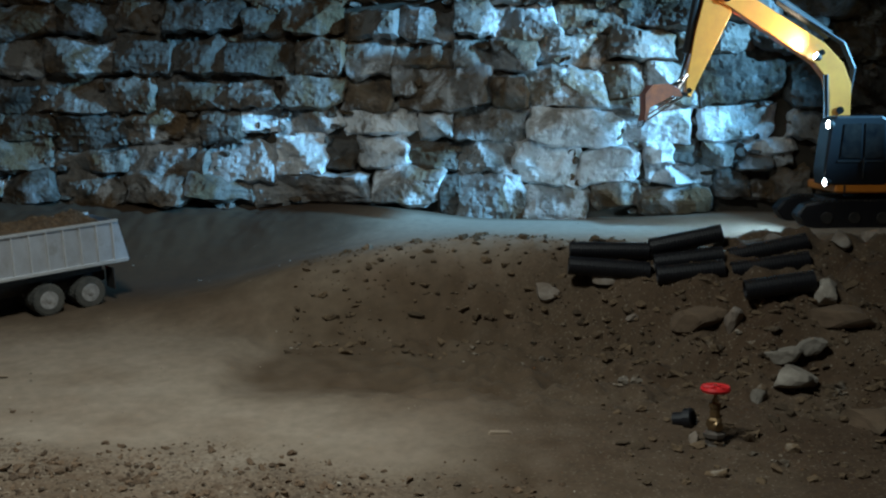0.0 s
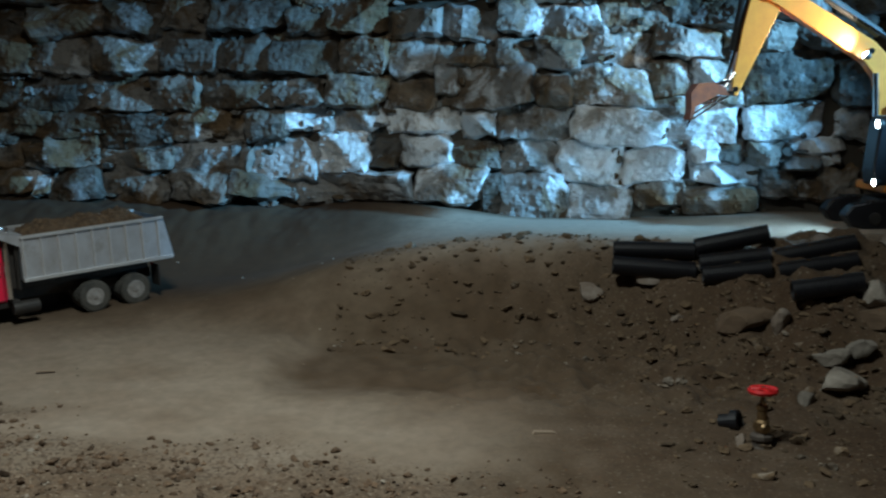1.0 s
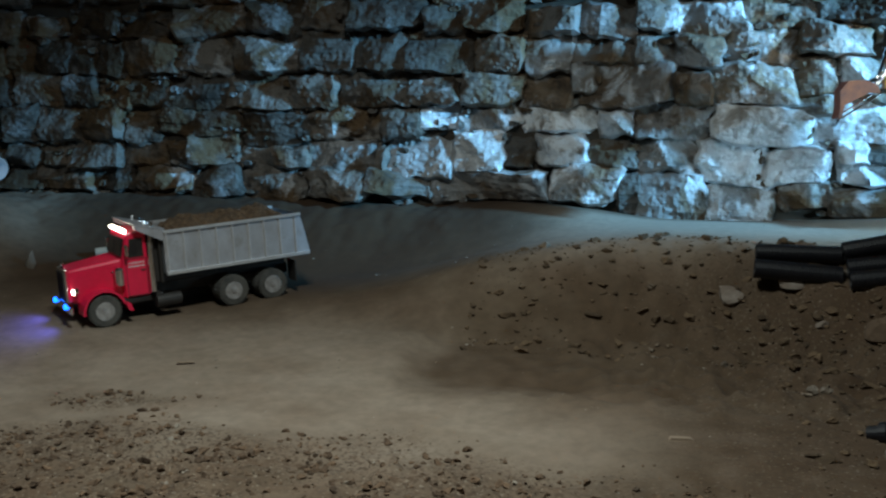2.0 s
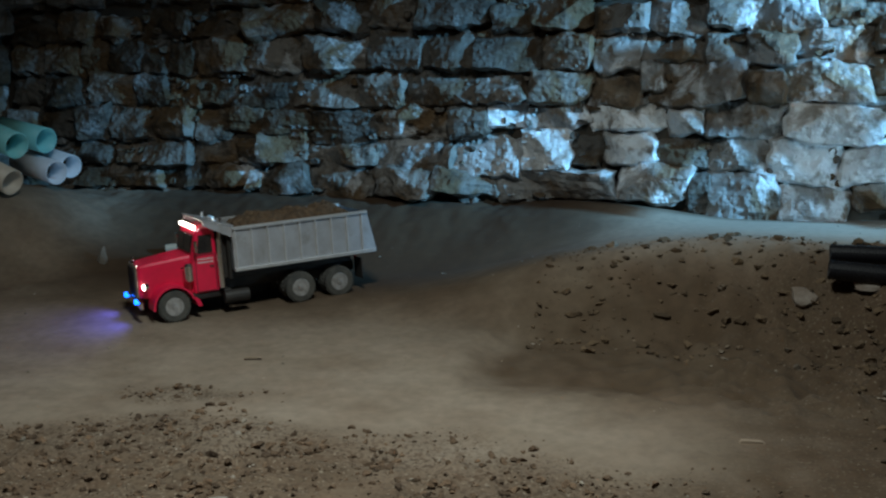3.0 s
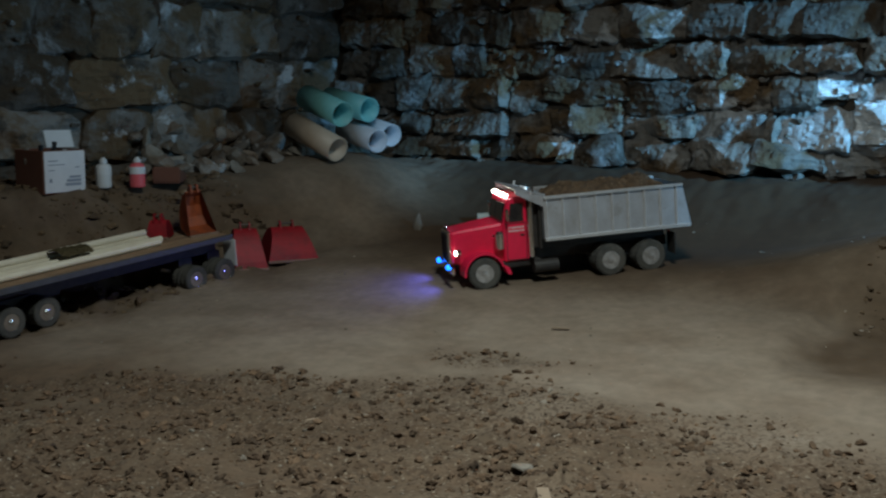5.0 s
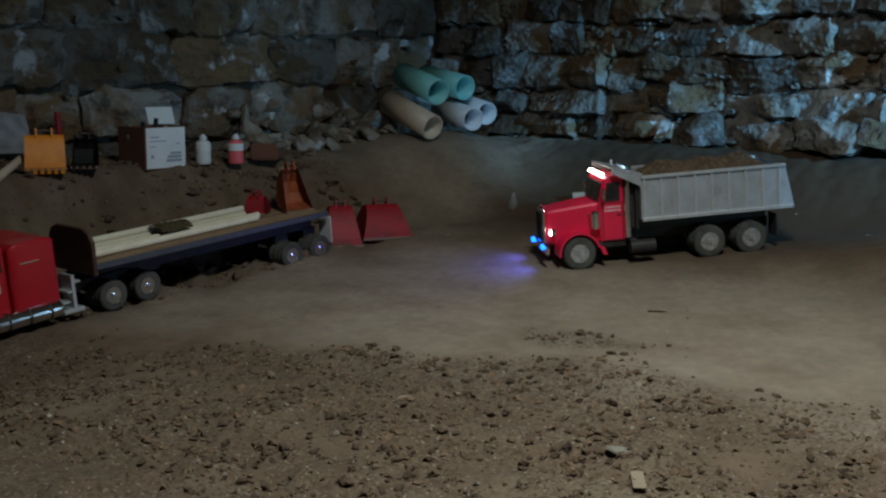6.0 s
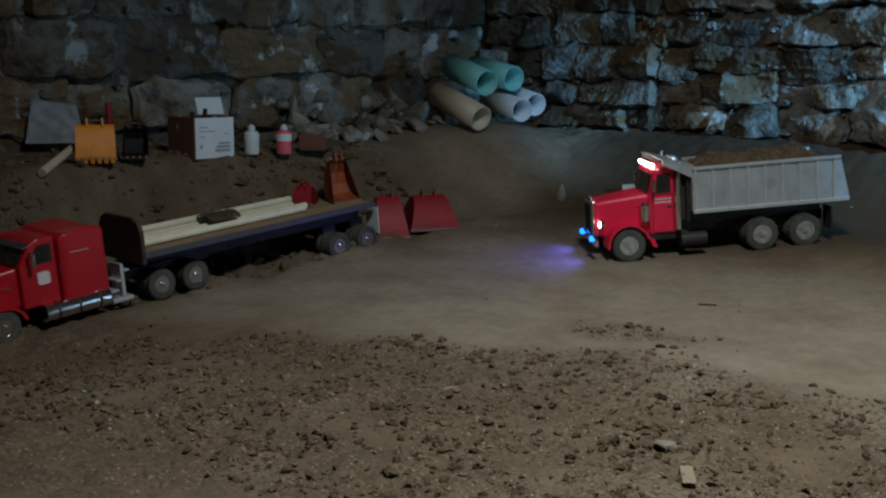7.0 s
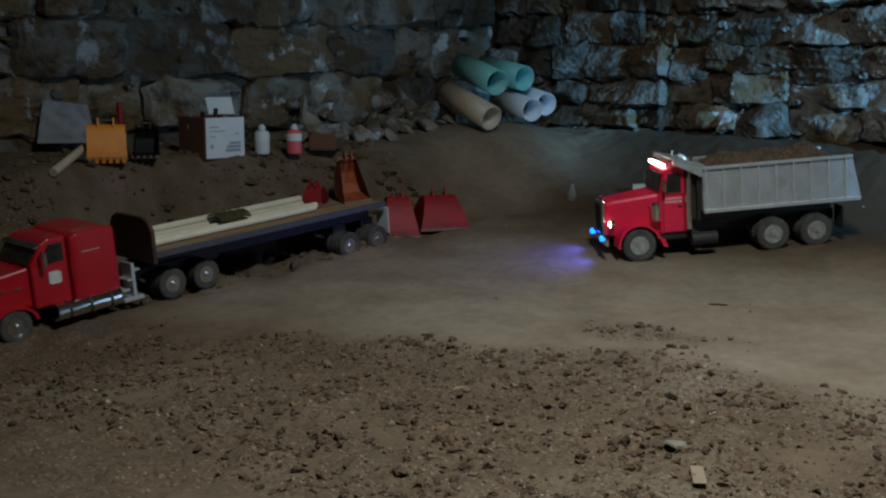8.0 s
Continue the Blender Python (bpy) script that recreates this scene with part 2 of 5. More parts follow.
def churned(x, y):
    """How churned up the dirt is: the rough strip nearest the camera, wider towards the tractor, and a patch in the floor."""
    rim = 1.86 - 0.10 * smooth01(-0.5, 0.3, x) - 0.22 * smooth01(-1.1, -1.7, x)
    c = smooth01(rim + 0.08, rim - 0.08, y + 0.16 * noise.noise((x * 4, y * 4, 8))) * smooth01(0.30, -0.25, x)
    c = max(c, smooth01(0.15, 0.02, math.hypot((x + 0.955) * 0.7, (y - 2.03) * 2.0) + 0.05 * noise.noise((x * 20, y * 20, 4))))
    return c * smooth01(-0.75, -0.15, noise.noise((x * 5, y * 7, 11)))


def soil(x, y):
    z = ground_height(x, y)
    bank = smooth01(-0.4, 0.2, x) * smooth01(2.0, 2.2, y) * smooth01(2.75, 2.6, y)
    off = (Vector((x, y)) - WALL_CORNER).dot(SIDE_IN)
    slope = smooth01(0.30, 0.42, off) * smooth01(0.78, 0.62, off) * smooth01(2.75, 2.45, y)
    rough = 0.03 + 0.9 * max(churned(x, y), 1.3 * bank, 1.5 * slope, 0.5 * smooth01(3.0, 3.2, y) * smooth01(-0.2, -0.6, x))
    z += 0.010 * noise.noise((x * 2.6, y * 2.6, 0.5)) + rough * ((0.014 + 0.016 * bank) * noise.noise((x * 11, y * 11, 1.7)) + (0.013 + 0.010 * bank) * noise.noise((x * 30, y * 30, 5.1)) + 0.006 * noise.noise((x * 42, y * 42, 8.1)))
    return z


def damp_and_shade(x, y):
    """The moist patch where the hollow was dug, the moist soil round the valve, and darker soil on the shelf's slope
    and churned dirt.
    """
    wob = 0.09 * noise.noise((x * 5, y * 5, 31)) + 0.05 * noise.noise((x * 14, y * 14, 33))
    pit = smooth01(-0.52, -0.30, x + 1.0 * wob) * smooth01(2.08, 2.30, y + 1.0 * wob) * smooth01(2.72, 2.56, y + 0.7 * wob)
    right = smooth01(-0.12, 0.20, x + wob - 0.35 * (y - 1.9)) * smooth01(2.72, 2.60, y + wob)
    # shade at the back wall's foot is put into the soil colour here
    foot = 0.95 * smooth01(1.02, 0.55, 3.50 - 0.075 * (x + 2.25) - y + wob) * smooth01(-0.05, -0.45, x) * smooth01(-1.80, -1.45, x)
    off = (Vector((x, y)) - WALL_CORNER).dot(SIDE_IN)
    slope = 0.75 * smooth01(0.80, 0.62, off + 0.8 * wob) * smooth01(2.9, 2.5, y)
    return max(pit, right, foot, slope, 0.3 * churned(x, y)) * (0.78 + 0.35 * noise.noise((x * 20, y * 20, 1)))


def loam_and_shade(x, y):
    """The dark loose soil round the valve and along the back wall's foot, where its colour also holds shade."""
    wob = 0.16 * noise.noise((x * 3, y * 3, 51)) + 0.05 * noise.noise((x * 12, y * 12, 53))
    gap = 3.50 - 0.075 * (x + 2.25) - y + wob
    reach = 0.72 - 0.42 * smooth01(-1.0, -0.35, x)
    # brown soil heap, darkened further for the shade it lies in
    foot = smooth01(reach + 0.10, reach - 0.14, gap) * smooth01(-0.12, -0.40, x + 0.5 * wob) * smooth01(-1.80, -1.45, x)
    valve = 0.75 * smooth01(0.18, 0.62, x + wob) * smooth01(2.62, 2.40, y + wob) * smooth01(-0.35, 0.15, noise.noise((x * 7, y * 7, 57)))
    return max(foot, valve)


def dustiness(x, y):
    """Where wheels have packed the dirt to pale dust: the floor's middle and the road."""
    wob = 0.10 * noise.noise((x * 4, y * 4, 41))
    floor = smooth01(1.62, 1.92, y + 1.4 * wob) * smooth01(2.80, 2.25, y + wob + 0.45 * smooth01(-0.45, -0.1, x))
    road = smooth01(2.60, 2.74, y) * smooth01(-0.6, -0.1, x) * smooth01(3.28, 3.16, y)
    blotch = 0.80 + 0.45 * noise.noise((x * 6, y * 10, 44)) + 0.2 * noise.noise((x * 21, y * 26, 46))
    corner = 0.6 * smooth01(2.45, 2.70, y + wob) * smooth01(-1.40, -1.75, x + wob)
    return max(0.8 * floor * blotch, road, corner * blotch) * (1 - 0.9 * damp_and_shade(x, y))


def build_ground():
    xs = np.concatenate([np.arange(-4.2, -2.7, 0.06), np.arange(-2.7, 1.5, 0.012), np.arange(1.5, 3.0, 0.06)])
    ys = np.concatenate([np.arange(-2.0, 0.9, 0.08), np.arange(0.9, 3.5, 0.012), np.arange(3.5, 4.3, 0.06)])
    verts = [(x, y, soil(x, y)) for y in ys for x in xs]
    w = len(xs)
    faces = [(j * w + i, j * w + i + 1, (j + 1) * w + i + 1, (j + 1) * w + i) for j in range(len(ys) - 1) for i in range(w - 1)]
    me = bpy.data.meshes.new("ground")
    me.from_pydata(verts, [], faces)
    me.materials.append(DIRT)
    for key, rule in (("damp_shade", damp_and_shade), ("dust", dustiness), ("loam_shade", loam_and_shade), ("churn", lambda x, y: max(churned(x, y), 0.7 * smooth01(-0.1, 0.4, x) * smooth01(2.75, 2.6, y)))):
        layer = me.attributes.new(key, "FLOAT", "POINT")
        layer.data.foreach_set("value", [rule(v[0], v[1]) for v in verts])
    for p in me.polygons:
        p.use_smooth = True
    tagged(new("ground", me), "trampled brown dirt floor rising to an earth bank", "dirt floor", kind="structure")


build_ground()


# ---- the rubble walls ----
def stone_mesh(w, h, d, seed):
    """A rough quarried block, w wide (x), h high (z), its broken face towards -y, d proud of the wall."""
    rnd = random.Random(seed)
    nx, nz = max(9, min(24, int(w / 0.009))), max(8, min(16, int(h / 0.008)))
    # the outline is a crooked four-sided shape with one or two corners knocked off
    corner = [(rnd.uniform(-0.10, 0.07), rnd.uniform(-0.10, 0.06)) for _ in range(4)]
    chip = [rnd.choice((0, 0, 0, 0.25, 0.4)) for _ in range(4)]
    # the face is the nearest of a few tilted planes, as a hammer leaves it
    planes = [(rnd.uniform(-0.9, 0.9), rnd.uniform(-0.8, 0.5), rnd.uniform(-0.6, 0.6), rnd.uniform(-0.6, 0.6), rnd.uniform(0.0, 0.35)) for _ in range(5)]
    verts, faces = [], []
    for j in range(nz):
        for i in range(nx):
            u, v = 2 * i / (nx - 1) - 1, 2 * j / (nz - 1) - 1
            q = (0 if u < 0 else 1) + (0 if v < 0 else 2)
            over = max(0.0, abs(u) + abs(v) - 2 + chip[q])
            fu, fv = (1 + u) / 2, (1 + v) / 2
            gx = sum(corner[k][0] * f for k, f in enumerate(((1 - fu) * (1 - fv), fu * (1 - fv), (1 - fu) * fv, fu * fv)))
            gz = sum(corner[k][1] * f for k, f in enumerate(((1 - fu) * (1 - fv), fu * (1 - fv), (1 - fu) * fv, fu * fv)))
            pu, pv = u - math.copysign(over / 2, u), v - math.copysign(over / 2, v)
            x, z = (pu + gx) * w / 2, (pv + 1.4 * gz) * h / 2
            x += (0.012 * noise.noise((z * 34, seed * 3.7, 0.2)) + 0.05 * w * noise.noise((v * 1.6, seed * 3.1, 0.7))) * abs(u) ** 3
            z += (0.011 * noise.noise((x * 30, seed * 1.9, 5.2)) + 0.12 * h * noise.noise((u * 1.8, seed * 2.3, 4.4))) * abs(v) ** 3
            edge = max(abs(u), abs(v))
            face = min(1 + b + px * (u - cx) * w / h * 0.5 + pz * (v - cz) for px, pz, cx, cz, b in planes)
            y = -d * max(0.3, face) * (1 - 0.45 * max(0.0, edge - 0.90) / 0.10)
            # split along its bedding, and pitted
            y += 0.011 * abs(noise.noise((x * 7 + seed, z * 32, seed * 0.7))) + 0.014 * noise.noise((x * 13 + seed, z * 13, seed * 0.7))
            y += 0.008 * abs(noise.noise((x * 42 + seed, z * 42, seed * 0.3))) + 0.004 * noise.noise((x * 95 + seed, z * 95, seed * 0.3))
            verts.append((x, y, z))
    for j in range(nz - 1):
        for i in range(nx - 1):
            a = j * nx + i
            if (i + j + seed) % 2:
                faces += [(a, a + 1, a + nx + 1), (a, a + nx + 1, a + nx)]
            else:
                faces += [(a, a + 1, a + nx), (a + 1, a + nx + 1, a + nx)]
    ring = list(range(nx)) + [j * nx + nx - 1 for j in range(1, nz)] + [(nz - 1) * nx + i for i in range(nx - 2, -1, -1)] + [j * nx for j in range(nz - 2, 0, -1)]
    back = []
    for r in ring:
        x, y, z = verts[r]
        back.append(len(verts))
        verts.append((x * 0.95, 0.05, z * 0.95))
    n = len(ring)
    for i in range(n):
        faces.append((ring[(i + 1) % n], ring[i], back[i], back[(i + 1) % n]))
    me = bpy.data.meshes.new("stone")
    me.from_pydata(verts, [], faces)
    return me


def wall_slab(name, origin, along, inward, length, thick, z0, z1, label):
    bm = bmesh.new()
    box(bm, -0.1, length, 0.0, thick, z0, z1)
    m = Matrix.Identity(4)
    m.col[0][:2], m.col[1][:2] = along, -inward
    m.translation = (*origin, 0)
    if m.determinant() < 0:
        m.col[0][:2] = -along
        m.translation = (*(origin + along * (length - 0.1)), 0)
    ob = part(name, bm, MORTAR)
    ob.matrix_basis = m
    return tagged(ob, label, "stone wall", kind="structure")


def lay_course(wall, to_local, z0, z1, breaks, pale, seed, wave=0.010):
    """One course of stones between the given places along the wall."""
    for k, (a, b) in enumerate(zip(breaks, breaks[1:])):
        if b - a < 0.012:
            continue
        s = seed * 101 + k
        rnd = random.Random(s)
        mid = (a + b) / 2
        lo = z0 + wave * noise.noise((mid * 3, seed, 0.0))
        hi = z1 + wave * noise.noise((mid * 3, seed + 1, 0.0)) + 0.003
        lo += rnd.uniform(-0.006, 0.008)
        hi -= rnd.uniform(-0.004, 0.014)
        me = stone_mesh(b - a + rnd.uniform(0.002, 0.014), hi - lo + 0.008, rnd.uniform(0.035, 0.075), s)
        me.materials.append(PALE_LIT_STONE if k in pale else STONE)
        ob = new("stone", me)
        ob.parent = wall
        ob.matrix_basis = to_local(mid, (lo + hi) / 2) @ pose(0, 0, 0, 0, rnd.uniform(-2.5, 2.5), 0)


TRACTOR_AT, TRACTOR_HEADING = (-2.100, 1.865), -98.0
TRAILER_M = Matrix.Translation((-2.080, 1.760, 0.0)) @ pose(0, 0, 0, 0, -4.9, 79.5)
TRAILER_LENGTH, TRAILER_NEAR = 0.672, -1


def back_local(along, z):
    return Matrix.Translation((along, 0.0, z))


wall_back = wall_slab("wall_back", WALL_CORNER, BACK_DIR, Vector((-0.075, -1.0)).normalized(), 5.4, 0.3, -0.1, 1.95, "rubble stone cellar wall of grey and brown blocks")
wall_side = wall_slab("wall_side", WALL_CORNER, SIDE_DIR, SIDE_IN, 5.6, 0.3, -0.1, 1.95, "rubble stone cellar wall in cool dim light")


def lay_stones(wall, stones, seed):
    for k, (a, b, z0, z1, pale) in enumerate(stones):
        s = seed * 101 + k
        rnd = random.Random(s)
        me = stone_mesh((b - a) + 0.012, (z1 - z0) + 0.010, rnd.uniform(0.04, 0.095), s)
        me.materials.append((STONE, PALE_LIT_STONE, MOTTLED_STONE)[pale])
        ob = new("stone", me)
        ob.parent = wall
        ob.matrix_basis = back_local((a + b) / 2, (z0 + z1) / 2) @ pose(0, 0, 0, 0, rnd.uniform(-4, 4), 0)


# last entry: 1 and 2 are paler, with lamp light put into their colour
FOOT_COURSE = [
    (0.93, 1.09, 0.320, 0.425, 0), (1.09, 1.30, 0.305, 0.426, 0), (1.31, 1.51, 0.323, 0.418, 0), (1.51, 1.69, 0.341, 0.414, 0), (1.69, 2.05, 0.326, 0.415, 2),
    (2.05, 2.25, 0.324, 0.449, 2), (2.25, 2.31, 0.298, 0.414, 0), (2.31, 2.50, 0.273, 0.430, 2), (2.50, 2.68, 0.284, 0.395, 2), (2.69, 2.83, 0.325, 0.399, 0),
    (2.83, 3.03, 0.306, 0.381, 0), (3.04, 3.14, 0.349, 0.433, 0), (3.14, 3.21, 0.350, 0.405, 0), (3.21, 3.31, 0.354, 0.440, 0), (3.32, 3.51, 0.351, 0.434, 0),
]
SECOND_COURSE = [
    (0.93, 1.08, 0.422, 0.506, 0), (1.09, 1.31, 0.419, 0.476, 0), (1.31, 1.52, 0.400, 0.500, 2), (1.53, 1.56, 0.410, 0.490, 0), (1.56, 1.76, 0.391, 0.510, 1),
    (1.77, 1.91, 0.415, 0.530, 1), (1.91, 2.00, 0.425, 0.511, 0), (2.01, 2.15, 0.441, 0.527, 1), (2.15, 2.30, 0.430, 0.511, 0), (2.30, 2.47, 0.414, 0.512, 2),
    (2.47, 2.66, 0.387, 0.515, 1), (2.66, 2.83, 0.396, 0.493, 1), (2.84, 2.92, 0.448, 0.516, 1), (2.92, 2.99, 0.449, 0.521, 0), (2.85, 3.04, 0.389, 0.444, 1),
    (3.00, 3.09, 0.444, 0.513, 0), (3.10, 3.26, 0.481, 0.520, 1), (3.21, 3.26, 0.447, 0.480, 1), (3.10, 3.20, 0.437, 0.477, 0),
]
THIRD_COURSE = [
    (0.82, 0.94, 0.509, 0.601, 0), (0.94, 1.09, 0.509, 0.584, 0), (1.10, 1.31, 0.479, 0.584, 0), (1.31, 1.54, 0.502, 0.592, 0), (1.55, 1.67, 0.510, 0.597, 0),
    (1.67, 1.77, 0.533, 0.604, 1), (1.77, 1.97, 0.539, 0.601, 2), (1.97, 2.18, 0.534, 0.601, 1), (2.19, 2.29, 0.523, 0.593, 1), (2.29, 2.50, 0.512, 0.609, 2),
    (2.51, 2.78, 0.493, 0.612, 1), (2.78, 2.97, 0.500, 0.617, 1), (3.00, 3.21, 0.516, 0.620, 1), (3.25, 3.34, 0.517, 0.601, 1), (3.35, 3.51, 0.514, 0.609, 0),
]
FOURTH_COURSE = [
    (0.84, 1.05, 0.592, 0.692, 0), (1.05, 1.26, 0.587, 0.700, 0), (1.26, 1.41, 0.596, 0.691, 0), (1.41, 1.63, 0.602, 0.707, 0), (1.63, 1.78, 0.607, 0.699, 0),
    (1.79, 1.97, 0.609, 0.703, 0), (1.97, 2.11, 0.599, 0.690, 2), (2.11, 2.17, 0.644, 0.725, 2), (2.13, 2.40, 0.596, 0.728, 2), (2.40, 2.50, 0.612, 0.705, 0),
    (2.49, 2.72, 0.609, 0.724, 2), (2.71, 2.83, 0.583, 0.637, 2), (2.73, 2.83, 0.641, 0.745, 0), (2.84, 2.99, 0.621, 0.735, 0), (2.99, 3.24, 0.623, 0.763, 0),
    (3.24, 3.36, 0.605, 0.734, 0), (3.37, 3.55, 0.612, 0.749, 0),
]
FIFTH_COURSE = [
    (0.88, 1.08, 0.702, 0.814, 0), (1.08, 1.29, 0.711, 0.819, 0), (1.29, 1.46, 0.707, 0.821, 0), (1.46, 1.63, 0.710, 0.824, 0), (1.63, 1.83, 0.700, 0.817, 0),
    (1.83, 1.97, 0.703, 0.806, 0), (1.98, 2.11, 0.703, 0.809, 2), (2.11, 2.29, 0.728, 0.792, 0), (2.29, 2.40, 0.724, 0.810, 0), (2.40, 2.53, 0.711, 0.797, 2),
    (2.53, 2.72, 0.724, 0.812, 2), (2.73, 2.92, 0.742, 0.827, 0), (2.93, 3.13, 0.763, 0.845, 0), (3.13, 3.33, 0.762, 0.859, 0), (3.33, 3.54, 0.752, 0.858, 0),
]
SIXTH_COURSE = [
    (0.89, 1.12, 0.820, 0.908, 0), (1.12, 1.30, 0.822, 0.913, 0), (1.30, 1.45, 0.825, 0.909, 0), (1.45, 1.68, 0.827, 0.914, 0), (1.68, 1.80, 0.820, 0.893, 0),
    (1.80, 1.97, 0.813, 0.915, 0), (1.98, 2.12, 0.812, 0.882, 2), (2.13, 2.29, 0.798, 0.890, 2), (2.29, 2.40, 0.817, 0.912, 0), (2.40, 2.59, 0.803, 0.895, 2),
    (2.59, 2.78, 0.818, 0.919, 0), (2.78, 2.98, 0.833, 0.939, 0), (2.99, 3.23, 0.847, 0.952, 0), (3.23, 3.51, 0.858, 0.966, 0),
]

for n, course in enumerate((FOOT_COURSE, SECOND_COURSE, THIRD_COURSE, FOURTH_COURSE, FIFTH_COURSE, SIXTH_COURSE)):
    lay_stones(wall_back, course, n + 1)


def random_breaks(a, b, lo, hi, seed):
    rnd = random.Random(seed)
    out = [a]
    while out[-1] < b - hi:
        out.append(out[-1] + rnd.uniform(lo, hi))
    return out + [b]


# the corner's end of the back wall, and the courses above
for n, (z0, z1) in enumerate(((0.22, 0.33), (0.33, 0.41), (0.41, 0.49), (0.49, 0.60), (0.60, 0.70), (0.70, 0.81), (0.81, 0.90))):
    lay_course(wall_back, back_local, z0, z1, random_breaks(0.03, (0.88, 0.94, 0.94, 0.83, 0.85, 0.88, 0.88)[n], 0.09, 0.20, 40 + n), (), 40 + n)
for n in range(10):
    lay_course(wall_back, back_local, 0.915 + 0.103 * n, 1.015 + 0.103 * n, random_breaks(0.02, 5.2, 0.12, 0.26, 60 + n), (), 60 + n)


def side_local(along, z):
    return Matrix.Translation((5.5 - along, 0.0, z))


heights = [0.20]
rnd_side = random.Random(5)
while heights[-1] < 1.8:
    heights.append(heights[-1] + rnd_side.uniform(0.10, 0.17))
for n, (z0, z1) in enumerate(zip(heights, heights[1:])):
    lay_course(wall_side, side_local, z0, z1, random_breaks(0.02, 2.9, 0.14, 0.36, 80 + n), (), 80 + n, 0.02)


# small stones wedged into the joints
def wedge_stones(wall, length, z0, z1, count, seed):
    rnd = random.Random(seed)
    verts, faces = [], []
    for _ in range(count):
        x, z = rnd.uniform(0.05, length), rnd.uniform(z0, z1)
        w, h = rnd.uniform(0.012, 0.035), rnd.uniform(0.008, 0.020)
        o = len(verts)
        ring = [(x + w * math.cos(a) * rnd.uniform(0.7, 1.0), z + h * math.sin(a) * rnd.uniform(0.7, 1.0)) for a in (0.3, 1.1, 2.0, 2.9, 3.8, 4.7, 5.6)]
        verts += [(a, 0.01, b) for a, b in ring] + [(x + (a - x) * 0.75, -rnd.uniform(0.022, 0.042), z + (b - z) * 0.75) for a, b in ring]
        faces += [[o + i, o + (i + 1) % 7, o + 7 + (i + 1) % 7, o + 7 + i] for i in range(7)] + [[o + 7 + i for i in range(7)]]
    me = bpy.data.meshes.new("wedge_stones")
    me.from_pydata(verts, [], faces)
    me.materials.append(STONE)
    ob = new("wedge_stones", me)
    ob.parent = wall
    tagged(ob, kind="stuff")


wedge_stones(wall_back, 4.0, 0.22, 1.1, 700, 3)
wedge_stones(wall_side, 5.4, 0.22, 1.1, 600, 4)


# plain walls and a ceiling that close the cellar
def closing_wall(name, x0, x1, y0, y1):
    bm = bmesh.new()
    box(bm, x0, x1, y0, y1, -0.2, 1.95)
    tagged(part(name, bm, MORTAR), "plain dark cellar wall", "wall", kind="structure")


closing_wall("wall_right", 2.75, 3.0, -2.2, 3.2)
closing_wall("wall_near", -4.2, 3.0, -2.2, -1.95)
bm = bmesh.new()
box(bm, -4.4, 3.1, -2.3, 4.0, 1.95, 2.05)
for n in range(12):
    box(bm, -4.4, 3.1, -1.9 + 0.48 * n, -1.85 + 0.48 * n, 1.78, 1.9501, 0.004)
tagged(part("ceiling", bm, CEILING), "dark timber joists and boards overhead", "ceiling", kind="structure")


# ---- paints, metals, plastics ----
RED_PAINT = material("red_paint", (0.78, 0.012, 0.065), 0.32, second=(0.62, 0.012, 0.05), scale=40, amount=0.6, third=(0.22, 0.10, 0.07), third_scale=14, third_lo=0.66, third_hi=0.82, coat=0.4)
DARK_RED = material("dark_red_paint", (0.44, 0.006, 0.016), 0.28, second=(0.32, 0.006, 0.012), scale=30, third=(0.20, 0.06, 0.05), third_scale=16, third_lo=0.68, third_hi=0.82, coat=0.4)
BUCKET_RED = material("scuffed_red_paint", (0.33, 0.006, 0.014), 0.62, second=(0.18, 0.008, 0.012), scale=30, amount=0.9, third=(0.20, 0.05, 0.04), third_scale=22, third_lo=0.60, third_hi=0.76)
RUST_ORANGE = material("rusty_orange_paint", (0.36, 0.075, 0.018), 0.6, second=(0.18, 0.04, 0.016), scale=40, amount=0.9, third=(0.14, 0.07, 0.045), third_scale=22, third_lo=0.55, third_hi=0.7)
ORANGE = material("orange_paint", (0.80, 0.27, 0.02), 0.5, second=(0.62, 0.18, 0.02), scale=35, amount=0.8, third=(0.25, 0.13, 0.06), third_scale=25, third_lo=0.6, third_hi=0.75)
DIGGER_YELLOW = material("digger_yellow_paint", (0.66, 0.21, 0.022), 0.45, second=(0.54, 0.15, 0.018), scale=30, amount=0.7, third=(0.26, 0.15, 0.07), third_scale=25, third_lo=0.63, third_hi=0.8, coat=0.3)
ALUMINIUM = material("dusty_aluminium", (0.56, 0.58, 0.62), 0.42, 0.55, second=(0.42, 0.42, 0.44), scale=25, amount=0.8, third=(0.32, 0.29, 0.26), third_scale=18, third_lo=0.58, third_hi=0.78)
RAIL_METAL = material("bright_rail_metal", (0.72, 0.73, 0.75), 0.35, 0.6, second=(0.5, 0.5, 0.5), scale=60)
CHROME = material("chrome", (0.85, 0.86, 0.88), 0.15, 1.0, second=(0.5, 0.48, 0.45), scale=50, amount=0.5)
SILVER = material("silver_wheel_paint", (0.62, 0.62, 0.63), 0.25, 0.5, second=(0.26, 0.25, 0.235), scale=50, amount=0.8)
BLACK_FRAME = material("black_chassis", (0.012, 0.011, 0.011), 0.6, second=(0.04, 0.032, 0.026), scale=40, amount=0.7)
TYRE = material("dusty_tyre", (0.042, 0.041, 0.038), 0.9, second=(0.095, 0.088, 0.075), scale=35, amount=0.9, bump=0.4, bump_scale=200)
